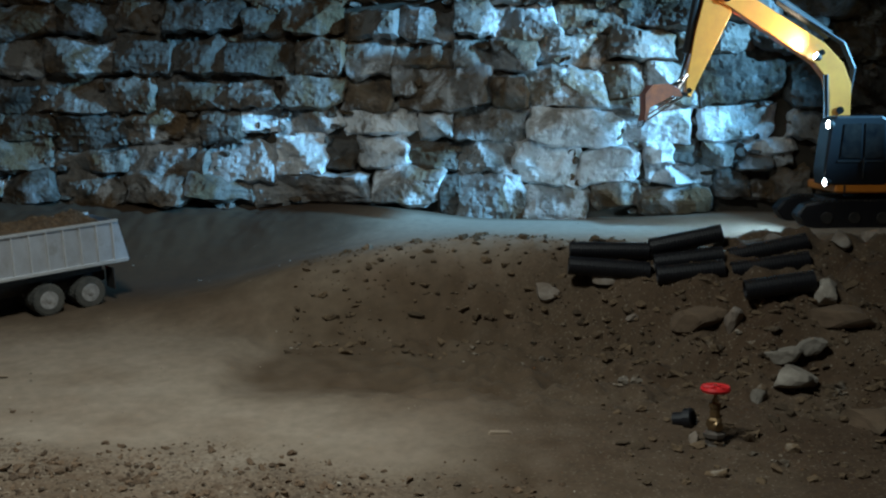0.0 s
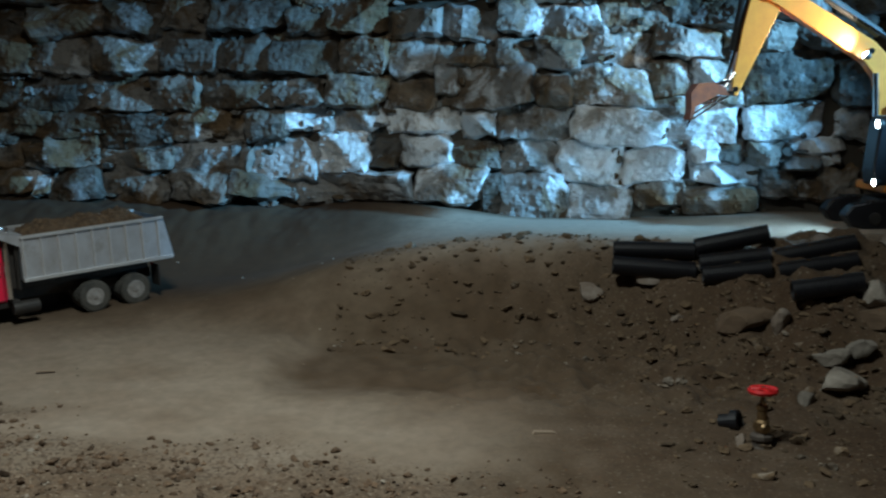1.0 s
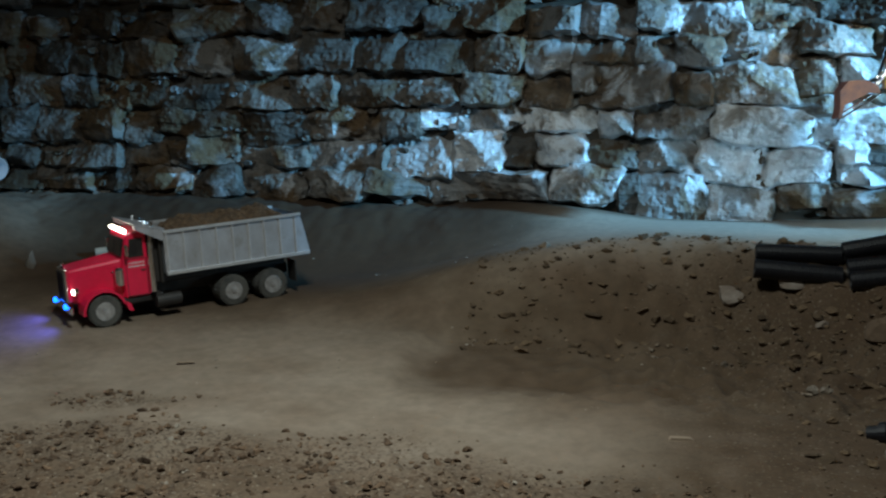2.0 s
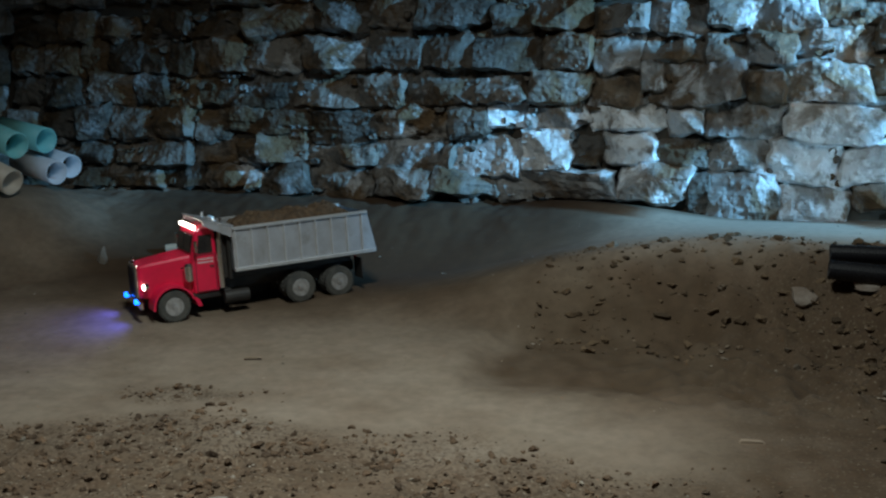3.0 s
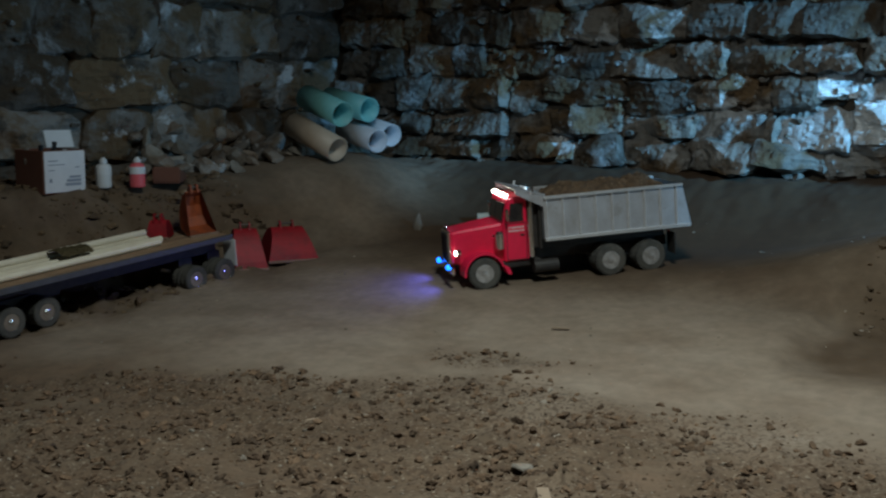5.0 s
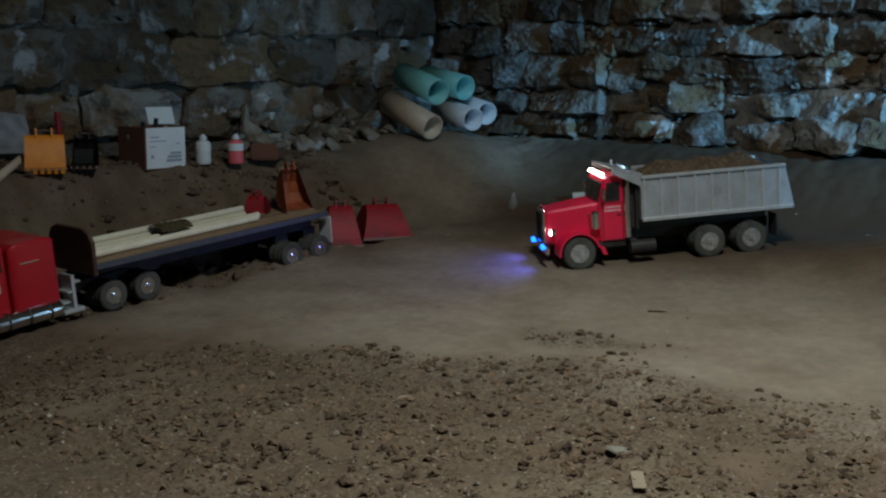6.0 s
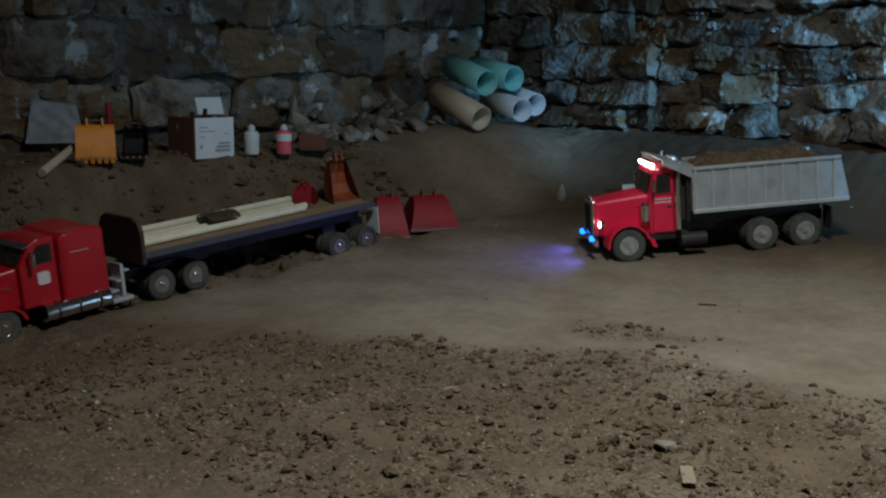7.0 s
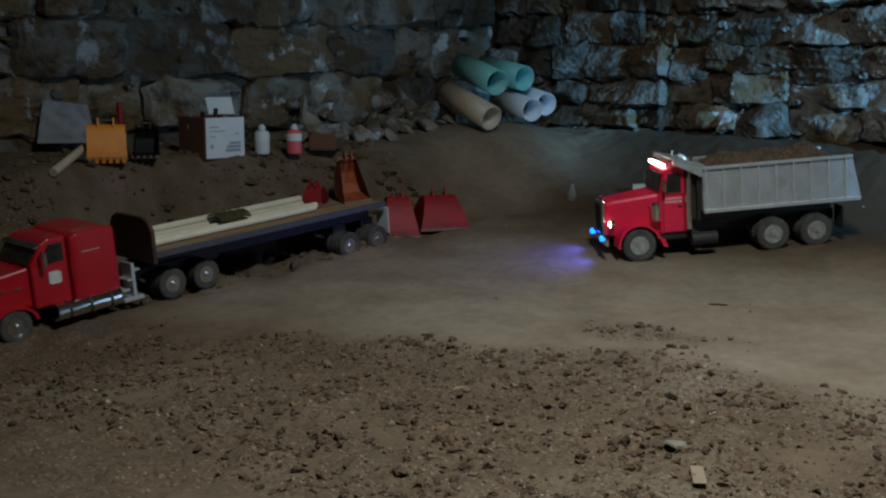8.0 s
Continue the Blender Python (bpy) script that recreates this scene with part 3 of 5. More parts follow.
GLASS_DARK = material("dark_window", (0.012, 0.012, 0.014), 0.12, second=(0.05, 0.042, 0.036), scale=30, amount=0.6)
LETTER = material("pale_lettering", (0.62, 0.55, 0.55), 0.5)
LAMP_WHITE = material("white_lamp", (0.9, 0.9, 0.9), 0.3, emit=(1.0, 0.88, 0.75), power=14)
LAMP_COOL = material("cool_lamp", (0.9, 0.9, 0.9), 0.3, emit=(0.78, 0.92, 1.0), power=30)
LAMP_BLUE = material("blue_lamp", (0.1, 0.2, 0.9), 0.3, emit=(0.0, 0.13, 1.0), power=5)
WOOD_DECK = material("worn_deck_board", (0.28, 0.18, 0.11), 0.75, second=(0.18, 0.11, 0.065), scale=30, amount=0.8, bump=0.3, vary=0.15)
# grey rail; its blue tint is the truck's lamp light put into colour
BLUE_LIT_RAIL = material("blue_lit_rail", (0.085, 0.088, 0.105), 0.5, 0.3, second=(0.06, 0.05, 0.045), scale=40)
PVC_CREAM = material("cream_pipe_plastic", (0.74, 0.68, 0.54), 0.45, second=(0.6, 0.52, 0.4), scale=20, amount=0.7, vary=0.08)
PVC_WHITE = material("white_pipe_plastic", (0.62, 0.62, 0.66), 0.45, second=(0.42, 0.41, 0.42), scale=12, amount=0.7)
PVC_TAN = material("tan_pipe_plastic", (0.55, 0.44, 0.34), 0.5, second=(0.4, 0.31, 0.23), scale=12, amount=0.7)
PVC_GREEN = material("green_pipe_plastic", (0.21, 0.52, 0.51), 0.45, second=(0.15, 0.38, 0.36), scale=12, amount=0.7)
BLACK_PLASTIC = material("black_pipe_plastic", (0.005, 0.005, 0.008), 0.45, second=(0.011, 0.010, 0.011), scale=25, amount=0.6)
CARD = material("brown_cardboard", (0.15, 0.060, 0.038), 0.85, second=(0.10, 0.042, 0.028), scale=18)
LABEL_WHITE = material("white_paper_label", (0.68, 0.70, 0.72), 0.6, second=(0.55, 0.56, 0.58), scale=14)
GREY_PRINT = material("grey_print", (0.28, 0.31, 0.36), 0.7)
BOTTLE_WHITE = material("white_bottle_plastic", (0.62, 0.64, 0.66), 0.4, second=(0.5, 0.5, 0.5), scale=20)
BOTTLE_PINK = material("pink_bottle_plastic", (0.72, 0.12, 0.14), 0.4, second=(0.6, 0.1, 0.12), scale=20)
SHEET_PALE = material("pale_plastic_sheet", (0.50, 0.52, 0.58), 0.5, second=(0.36, 0.37, 0.40), scale=10)
BRASS = material("old_brass", (0.30, 0.18, 0.08), 0.45, 0.8, second=(0.14, 0.10, 0.06), scale=60, amount=0.9)
IRON = material("dull_iron", (0.12, 0.10, 0.085), 0.65, 0.4, second=(0.07, 0.05, 0.04), scale=50)
VALVE_RED = material("valve_red_paint", (0.70, 0.025, 0.03), 0.4, second=(0.55, 0.02, 0.02), scale=50)
ROCK = material("loose_rock", (0.24, 0.19, 0.15), 0.9, second=(0.14, 0.10, 0.075), scale=28, amount=0.8, bump=0.7, bump_scale=90, third=(0.33, 0.29, 0.25), third_scale=12, third_lo=0.5, third_hi=0.7, vary=0.2)
GREY_ROCK = material("grey_rubble", (0.29, 0.255, 0.215), 0.9, second=(0.15, 0.125, 0.10), scale=24, amount=0.8, bump=0.7, bump_scale=90, vary=0.25)
LOAD_SOIL = material("loose_soil", (0.13, 0.080, 0.044), 0.95, second=(0.055, 0.034, 0.020), scale=70, amount=1.0, bump=1.0, bump_scale=150, third=(0.22, 0.16, 0.10), third_scale=60, third_lo=0.58, third_hi=0.68)
OLD_WOOD = material("grey_old_wood", (0.27, 0.20, 0.14), 0.85, second=(0.17, 0.12, 0.085), scale=40, bump=0.4)
STICK = material("bare_wood", (0.50, 0.41, 0.31), 0.8, second=(0.33, 0.25, 0.18), scale=30, bump=0.3)
CLOTH = material("olive_cloth", (0.13, 0.10, 0.045), 0.95, second=(0.08, 0.065, 0.035), scale=40, bump=0.6, bump_scale=120)


def seat(x, y, heading, feet, sink=0.002, level=1.0):
    """The pose of a vehicle whose feet (local x, y) follow the ground; heading: degrees of its front from +x; level:
    share of the sideways slope kept.
    """
    c, s = math.cos(radians(heading)), math.sin(radians(heading))
    rows = [(fx, fy, ground_height(x + c * fx - s * fy, y + s * fx + c * fy)) for fx, fy in feet]
    a = np.array([(1, fx, fy) for fx, fy, _ in rows])
    z0, sx, sy = np.linalg.lstsq(a, np.array([r[2] for r in rows]), rcond=None)[0]
    z0, sy = z0 + 0.08 * sy * (1 - level), sy * level
    u = Vector((1, 0, sx)).normalized()
    v = Vector((0, 1, sy))
    v = (v - u * v.dot(u)).normalized()
    m = Matrix((u, v, u.cross(v))).transposed().to_4x4()
    return Matrix.Translation((x, y, z0 - sink)) @ pose(0, 0, 0, 0, 0, heading) @ m


# ---- wheels ----
def wheel_meshes(radius, width, rim):
    k = radius
    bm = bmesh.new()
    side = pose(0, 0, 0, 90, 0, 0)
    lathe(bm, [(k * 0.58, -width / 2), (k * 0.90, -width / 2), (k * 0.975, -width * 0.40), (k * 0.985, -width * 0.12), (k * 0.94, -width * 0.10), (k * 0.94, width * 0.10), (k * 0.985, width * 0.12), (k * 0.975, width * 0.40), (k * 0.90, width / 2), (k * 0.58, width / 2)], 32, side, closed=True)
    for i in range(24):
        a = 2 * math.pi * i / 24
        for s in (-1, 1):
            m = Matrix.Rotation(-a, 4, "Y") @ Matrix.Translation((k * 0.975, s * width * 0.26, 0)) @ pose(0, 0, 0, s * 14, 0, 0)
            box(bm, -k * 0.03, k * 0.025, -width * 0.2, width * 0.2, -k * 0.07, k * 0.07, 0, 1, m)
    tyre = mesh_from(bm, "tyre", TYRE)
    bm = bmesh.new()
    for s in (-1, 1):
        m = side @ pose(0, 0, 0, 0 if s > 0 else 180)
        lathe(bm, [(k * 0.59, width * 0.46), (k * 0.55, width * 0.48), (k * 0.52, width * 0.30), (k * 0.34, width * 0.16), (k * 0.32, width * 0.30), (k * 0.20, width * 0.34), (k * 0.18, width * 0.55), (k * 0.05, width * 0.58)], 24, m)
        for i in range(8):
            a = 2 * math.pi * i / 8
            lathe(bm, [(k * 0.035, width * 0.16), (k * 0.035, width * 0.28)], 6, m @ Matrix.Translation((k * 0.43 * math.cos(a), k * 0.43 * math.sin(a), 0)))
    return tyre, mesh_from(bm, "rim", rim)


def add_wheel(parent, meshes, x, y, radius):
    hub = new("wheel", meshes[0].copy())
    hub.data = meshes[0]
    hub.name = "wheel"
    hub.parent = parent
    hub.matrix_basis = Matrix.Translation((x, y, radius)) @ pose(0, 0, 0, 0, random.uniform(0, 90), 0)
    rim = new("rim", meshes[1])
    rim.parent = hub
    return hub


def arch(bm, r0, r1, a0, a1, y0, y1, cx, cz, steps=12):
    """A curved mudguard round an axle, angles in degrees from +x."""
    outer = [(cx + r1 * math.cos(radians(a0 + (a1 - a0) * i / steps)), cz + r1 * math.sin(radians(a0 + (a1 - a0) * i / steps))) for i in range(steps + 1)]
    inner = [(cx + r0 * math.cos(radians(a0 + (a1 - a0) * i / steps)), cz + r0 * math.sin(radians(a0 + (a1 - a0) * i / steps))) for i in range(steps, -1, -1)]
    return prism(bm, outer + inner, y0, y1)


def loft(bm, sections, m=None, bevel=0.0):
    """Rectangular sections (x, half width, z bottom, z top) joined along x."""
    t = bmesh.new()
    rings = [[t.verts.new((x, y, z)) for y, z in ((-w, z0), (w, z0), (w, z1), (-w, z1))] for x, w, z0, z1 in sections]
    for a, b in zip(rings, rings[1:]):
        for i in range(4):
            t.faces.new((a[i], a[(i + 1) % 4], b[(i + 1) % 4], b[i]))
    t.faces.new(rings[0])
    t.faces.new(rings[-1])
    if bevel:
        bmesh.ops.recalc_face_normals(t, faces=t.faces[:])
        bmesh.ops.bevel(t, geom=t.edges[:], offset=bevel, segments=2, affect="EDGES", profile=0.5, clamp_overlap=True)
    return merge(bm, t, m)


def bars(parent, rows, at, m, mat=LETTER):
    """Unreadable lettering as small raised bars: rows of (x0, x1, z0, z1)."""
    bm = bmesh.new()
    for x0, x1, z0, z1 in rows:
        box(bm, x0, x1, 0, at, z0, z1, 0, 1, m)
    return part("lettering", bm, mat, parent, "small pale lettering")


# ---- the red dump truck ----
def build_dump_truck():
    R = 0.0385
    feet = [(x, y) for x in (0, -0.315, -0.418) for y in (-0.08, 0.08)]
    heading = 180 + math.degrees(math.atan2(0.274, 0.328))
    left = Vector((math.cos(radians(heading + 90)), math.sin(radians(heading + 90))))
    spot = Vector((-1.183, 2.471)) - 0.085 * left
    # sideways tilt reduced to fit the camera's view; far wheels sink in
    m = seat(spot.x, spot.y, heading, feet, 0.002, 0.3)
    truck = thing("dump_truck", m, "red model dump truck with ribbed aluminium bed on the dirt", "dump truck")
    bm = bmesh.new()
    for y in (-0.033, 0.033):
        box(bm, -0.48, 0.06, y - 0.006, y + 0.006, 0.052, 0.078, 0.002)
    for x in (-0.46, -0.30, -0.18, -0.05):
        box(bm, x, x + 0.012, -0.033, 0.033, 0.056, 0.074)
    box(bm, -0.47, -0.15, -0.05, 0.05, 0.078, 0.098, 0.002)
    for x in (0, -0.315, -0.418):
        rod(bm, (x, -0.075, R), (x, 0.075, R), 0.008, 8)
    box(bm, -0.15, -0.04, -0.062, 0.062, 0.040, 0.056, 0.003)
    box(bm, -0.40, -0.335, -0.05, 0.05, 0.045, 0.07, 0.004)
    part("chassis", bm, BLACK_FRAME, truck)
    # bonnet, nose and wings
    bm = bmesh.new()
    loft(bm, [(0.068, 0.040, 0.060, 0.136), (0.05, 0.043, 0.055, 0.140), (-0.058, 0.060, 0.055, 0.152)], None, 0.006)
    part("bonnet", bm, RED_PAINT, truck, smooth=False)
    bm = bmesh.new()
    box(bm, 0.066, 0.073, -0.036, 0.036, 0.058, 0.140, 0.003)
    part("grille_surround", bm, CHROME, truck, "chrome grille surround")
    bm = bmesh.new()
    for i in range(9):
        box(bm, 0.073, 0.0755, -0.030 + 0.0072 * i, -0.0265 + 0.0072 * i, 0.064, 0.132)
    part("grille", bm, BLACK_FRAME, truck)
    bm = bmesh.new()
    lathe(bm, [(0.004, 0), (0.003, 0.006), (0.0045, 0.010), (0.001, 0.016)], 8, Matrix.Translation((0.068, 0, 0.139)))
    part("bonnet_ornament", bm, CHROME, truck)
    for s in (-1, 1):
        bm = bmesh.new()
        y0, y1 = sorted((s * 0.040, s * 0.092))
        arch(bm, 0.0455, 0.0505, -5, 165, y0, y1, 0.0, R)
        prism(bm, [(-0.047, R + 0.012), (-0.060, R + 0.010), (-0.066, R - 0.008), (-0.056, R - 0.008)], y0, y1, 0.001)
        part("wing", bm, RED_PAINT, truck)
        bm = bmesh.new()
        lathe(bm, [(0.009, 0), (0.0095, 0.006), (0.008, 0.010)], 14, Matrix.Translation((0.050, s * 0.056, 0.088)) @ pose(0, 0, 0, 0, 90))
        lamp_body = part("headlight", bm, CHROME, truck)
        bm = bmesh.new()
        lathe(bm, [(0.0072, 0), (0.004, 0.003)], 14, Matrix.Translation((0.0603, s * 0.056, 0.088)) @ pose(0, 0, 0, 0, 90))
        part("lens", bm, LAMP_WHITE, lamp_body, "lit white lens")
        bm = bmesh.new()
        lathe(bm, [(0.0066, 0), (0.0070, 0.004), (0.005, 0.007)], 12, Matrix.Translation((0.078, s * 0.052, 0.056)) @ pose(0, 0, 0, 0, 90))
        part("fog_lamp", bm, LAMP_BLUE, truck, "glowing blue fog lamp")
        # air cleaner beside the bonnet
        bm = bmesh.new()
        lathe(bm, [(0.006, 0), (0.0115, 0.004), (0.0115, 0.040), (0.007, 0.046)], 14, Matrix.Translation((-0.044, s * 0.072, 0.088)))
        rod(bm, (-0.044, s * 0.06, 0.12), (-0.03, s * 0.05, 0.12), 0.005, 8)
        part("air_cleaner", bm, CHROME, truck, "dull chrome air cleaner")
        bm = bmesh.new()
        rod(bm, (-0.122, s * 0.074, 0.065), (-0.122, s * 0.074, 0.185), 0.0075, 12)
        rod(bm, (-0.122, s * 0.074, 0.185), (-0.130, s * 0.074, 0.232), 0.0048, 10)
        part("exhaust_stack", bm, CHROME, truck, "upright chrome exhaust stack")
        bm = bmesh.new()
        rod(bm, (-0.125, s * 0.072, 0.040), (-0.185, s * 0.072, 0.040), 0.016, 16)
        part("fuel_tank", bm, BLACK_FRAME, truck)
    bm = bmesh.new()
    prism(bm, [(0.070, 0.040), (0.079, 0.042), (0.079, 0.058), (0.070, 0.060)], -0.082, 0.082, 0.002)
    part("front_bumper", bm, CHROME, truck)
    # cab
    bm = bmesh.new()
    prism(bm, [(-0.056, 0.056), (-0.056, 0.150), (-0.068, 0.203), (-0.076, 0.211), (-0.110, 0.213), (-0.117, 0.206), (-0.118, 0.056)], -0.066, 0.066, 0.005, segs=2)
    cab = part("cab", bm, RED_PAINT, truck)
    bm = bmesh.new()
    m1 = Matrix.Translation((-0.0605, 0, 0.176)) @ pose(0, 0, 0, 0, -12.5, 0)
    for y0, y1 in ((-0.056, -0.002), (0.002, 0.056)):
        box(bm, -0.002, 0.003, y0, y1, -0.021, 0.021, 0.001, 1, m1)
    part("windscreen", bm, GLASS_DARK, cab, "dark split windscreen")
    for s in (-1, 1):
        bm = bmesh.new()
        prism(bm, [(-0.070, 0.152), (-0.076, 0.196), (-0.107, 0.196), (-0.107, 0.152)], s * 0.0645 if s > 0 else s * 0.0675, s * 0.0675 if s > 0 else s * 0.0645)
        part("side_window", bm, GLASS_DARK, cab, "dark side window")
        bm = bmesh.new()
        for z in (0.060, 0.1485):
            box(bm, -0.112, -0.064, s * 0.066 - 0.0012, s * 0.066 + 0.0012, z - 0.0006, z + 0.0006)
        for x in (-0.112, -0.064):
            box(bm, x - 0.0006, x + 0.0006, s * 0.066 - 0.0012, s * 0.066 + 0.0012, 0.060, 0.1485)
        box(bm, -0.108, -0.098, s * 0.066 - 0.004, s * 0.066 + 0.004, 0.118, 0.121, 0.001)
        part("door_seam", bm, BLACK_FRAME, cab)
        bm = bmesh.new()
        box(bm, -0.067, -0.060, s * 0.082 - 0.006, s * 0.082 + 0.006, 0.158, 0.186, 0.002)
        rod(bm, (-0.062, s * 0.066, 0.160), (-0.063, s * 0.082, 0.162), 0.0015, 6)
        part("mirror", bm, CHROME, cab, "small chrome door mirror")
    letters = []
    rnd = random.Random(3)
    for z, n in ((0.136, 7), (0.128, 9)):
        for i in range(n):
            x = -0.107 + i * 0.0400 / n
            letters.append((x, x + 0.0400 / n * rnd.uniform(0.45, 0.75), z, z + 0.0045))
    bars(cab, letters, 0.0008, Matrix.Translation((0, 0.066, 0)))
    for i in range(5):
        bm = bmesh.new()
        lathe(bm, [(0.0048, 0), (0.0050, 0.004), (0.003, 0.010)], 10, Matrix.Translation((-0.074, -0.048 + 0.024 * i, 0.2125)) @ pose(0, 0, 0, 0, 70))
        part("roof_light", bm, LAMP_WHITE, truck, "lit white roof marker")
    bm = bmesh.new()
    box(bm, -0.146, -0.120, -0.060, 0.060, 0.080, 0.216, 0.004)
    for s in (-1, 1):
        box(bm, -0.150, -0.142, s * 0.064 - 0.012, s * 0.064 + 0.012, 0.080, 0.214, 0.003)
    part("headache_rack", bm, BLACK_FRAME, truck, "black rack behind the cab")
    bm = bmesh.new()
    for y in (-0.02, -0.008, 0.006, 0.02):
        rod(bm, (-0.135, y, 0.21), (-0.128, y, 0.228), 0.004, 8, 0.0055)
    part("air_horn", bm, CHROME, truck)
    # tipping bed
    F, B, W, T = -0.152, -0.492, 0.088, 0.003
    z0, z1 = 0.104, 0.206
    bm = bmesh.new()
    box(bm, B, F, -W, W, z0, z0 + 0.004)
    bed = part("bed", bm, ALUMINIUM, truck, "dusty aluminium tipping bed")
    for s in (-1, 1):
        bm = bmesh.new()
        prism(bm, [(F, z0), (F, z1), (B - 0.012, z1), (B - 0.034, z0)], s * W - T / 2, s * W + T / 2)
        part("side_panel", bm, ALUMINIUM, bed)
    bm = bmesh.new()
    box(bm, F - 0.003, F, -W + 0.002, W - 0.002, z0 + 0.005, z1 + 0.004)
    part("front_panel", bm, ALUMINIUM, bed)
    bm = bmesh.new()
    t0 = bmesh.new()
    vs = [t0.verts.new(p) for p in ((B - 0.014, -W, z1 - 0.002), (B - 0.014, W, z1 - 0.002), (B - 0.036, W, z0), (B - 0.036, -W, z0))]
    t0.faces.new(vs)
    bmesh.ops.solidify(t0, geom=t0.faces[:], thickness=0.004)
    merge(bm, t0)
    part("tailgate", bm, ALUMINIUM, bed)
    for s in (-1, 1):
        for i in range(9):
            x = F - 0.006 - i * (F - B - 0.010) / 8
            bm = bmesh.new()
            y0, y1 = sorted((s * W, s * (W + 0.006)))
            box(bm, x - 0.0022, x + 0.0022, y0, y1, z0 + 0.004, z1 - 0.003, 0.0008)
            part("rib", bm, RAIL_METAL, bed)
        bm = bmesh.new()
        y0, y1 = sorted((s * (W - 0.003), s * (W + 0.008)))
        box(bm, B - 0.012, F, y0, y1, z1 - 0.004, z1 + 0.003, 0.001)
        part("top_rail", bm, RAIL_METAL, bed)
        bm = bmesh.new()
        box(bm, B - 0.030, F, y0, y1, z0 - 0.003, z0 + 0.005, 0.001)
        part("lower_rail", bm, RAIL_METAL, bed)
        bm = bmesh.new()
        prism(bm, [(F, z1 - 0.022), (F, z1 + 0.004), (F + 0.068, z1 + 0.023), (F + 0.068, z1 + 0.014)], s * 0.086 - 0.0015, s * 0.086 + 0.0015)
        part("shield_cheek", bm, ALUMINIUM, bed)
        bm = bmesh.new()
        box(bm, -0.486, -0.482, s * 0.062 - 0.024, s * 0.062 + 0.024, 0.034, 0.088, 0.001)
        part("mud_flap", bm, BLACK_FRAME, truck)
        bm = bmesh.new()
        lathe(bm, [(0.005, 0), (0.004, 0.004)], 10, Matrix.Translation((-0.480, s * 0.05, 0.086)) @ pose(0, 0, 0, 0, -90))
        part("tail_light", bm, BUCKET_RED, truck)
    bm = bmesh.new()
    prism(bm, [(F - 0.004, z1 + 0.004), (F + 0.070, z1 + 0.024), (F + 0.070, z1 + 0.027), (F - 0.006, z1 + 0.007)], -0.088, 0.088)
    part("cab_shield", bm, ALUMINIUM, bed, "grey plate reaching over the cab")
    front = wheel_meshes(R, 0.026, SILVER)
    rear = wheel_meshes(R, 0.028, SILVER)
    for s in (-1, 1):
        add_wheel(truck, front, 0, s * 0.075, R)
        for x in (-0.315, -0.418):
            add_wheel(truck, rear, x, s * 0.077, R)
            add_wheel(truck, rear, x, s * 0.045, R)
    # its load of soil
    bm = bmesh.new()
    nx, ny = 64, 32
    grid = []
    for i in range(nx + 1):
        row = []
        for j in range(ny + 1):
            x, y = F - 0.006 - (F - B - 0.004) * i / nx, -W + 0.004 + (2 * W - 0.008) * j / ny
            e = min(i, nx - i) / 10, min(j, ny - j) / 8
            h = z1 - 0.014 + 0.028 * min(1, e[0]) * min(1, e[1]) + 0.013 * noise.noise((x * 22, y * 22, 3)) + 0.009 * noise.noise((x * 70, y * 70, 7)) + 0.005 * noise.noise((x * 160, y * 160, 9))
            row.append(bm.verts.new((x, y, h)))
        grid.append(row)
    for i in range(nx):
        for j in range(ny):
            bm.faces.new((grid[i][j], grid[i][j + 1], grid[i + 1][j + 1], grid[i + 1][j]))
    load = part("soil_load", bm, LOAD_SOIL)
    load.matrix_basis = m
    tagged(load, "heap of loose brown soil filling the truck bed", "soil", kind="stuff")
    # the light that its lamps throw
    for s in (-1, 1):
        lamp("fog_lamp_light", "SPOT", m @ look((0.092, s * 0.052, 0.058), (0.24, s * 0.06, 0.0)), 0.75, (0.10, 0.12, 1.0), spot_size=radians(130), spot_blend=1.0, shadow_soft_size=0.006)
    return truck


build_dump_truck()


# ---- the digger on the plateau ----
def beam(bm, points, y0, y1, bevel=0.002):
    return prism(bm, points, y0, y1, bevel)


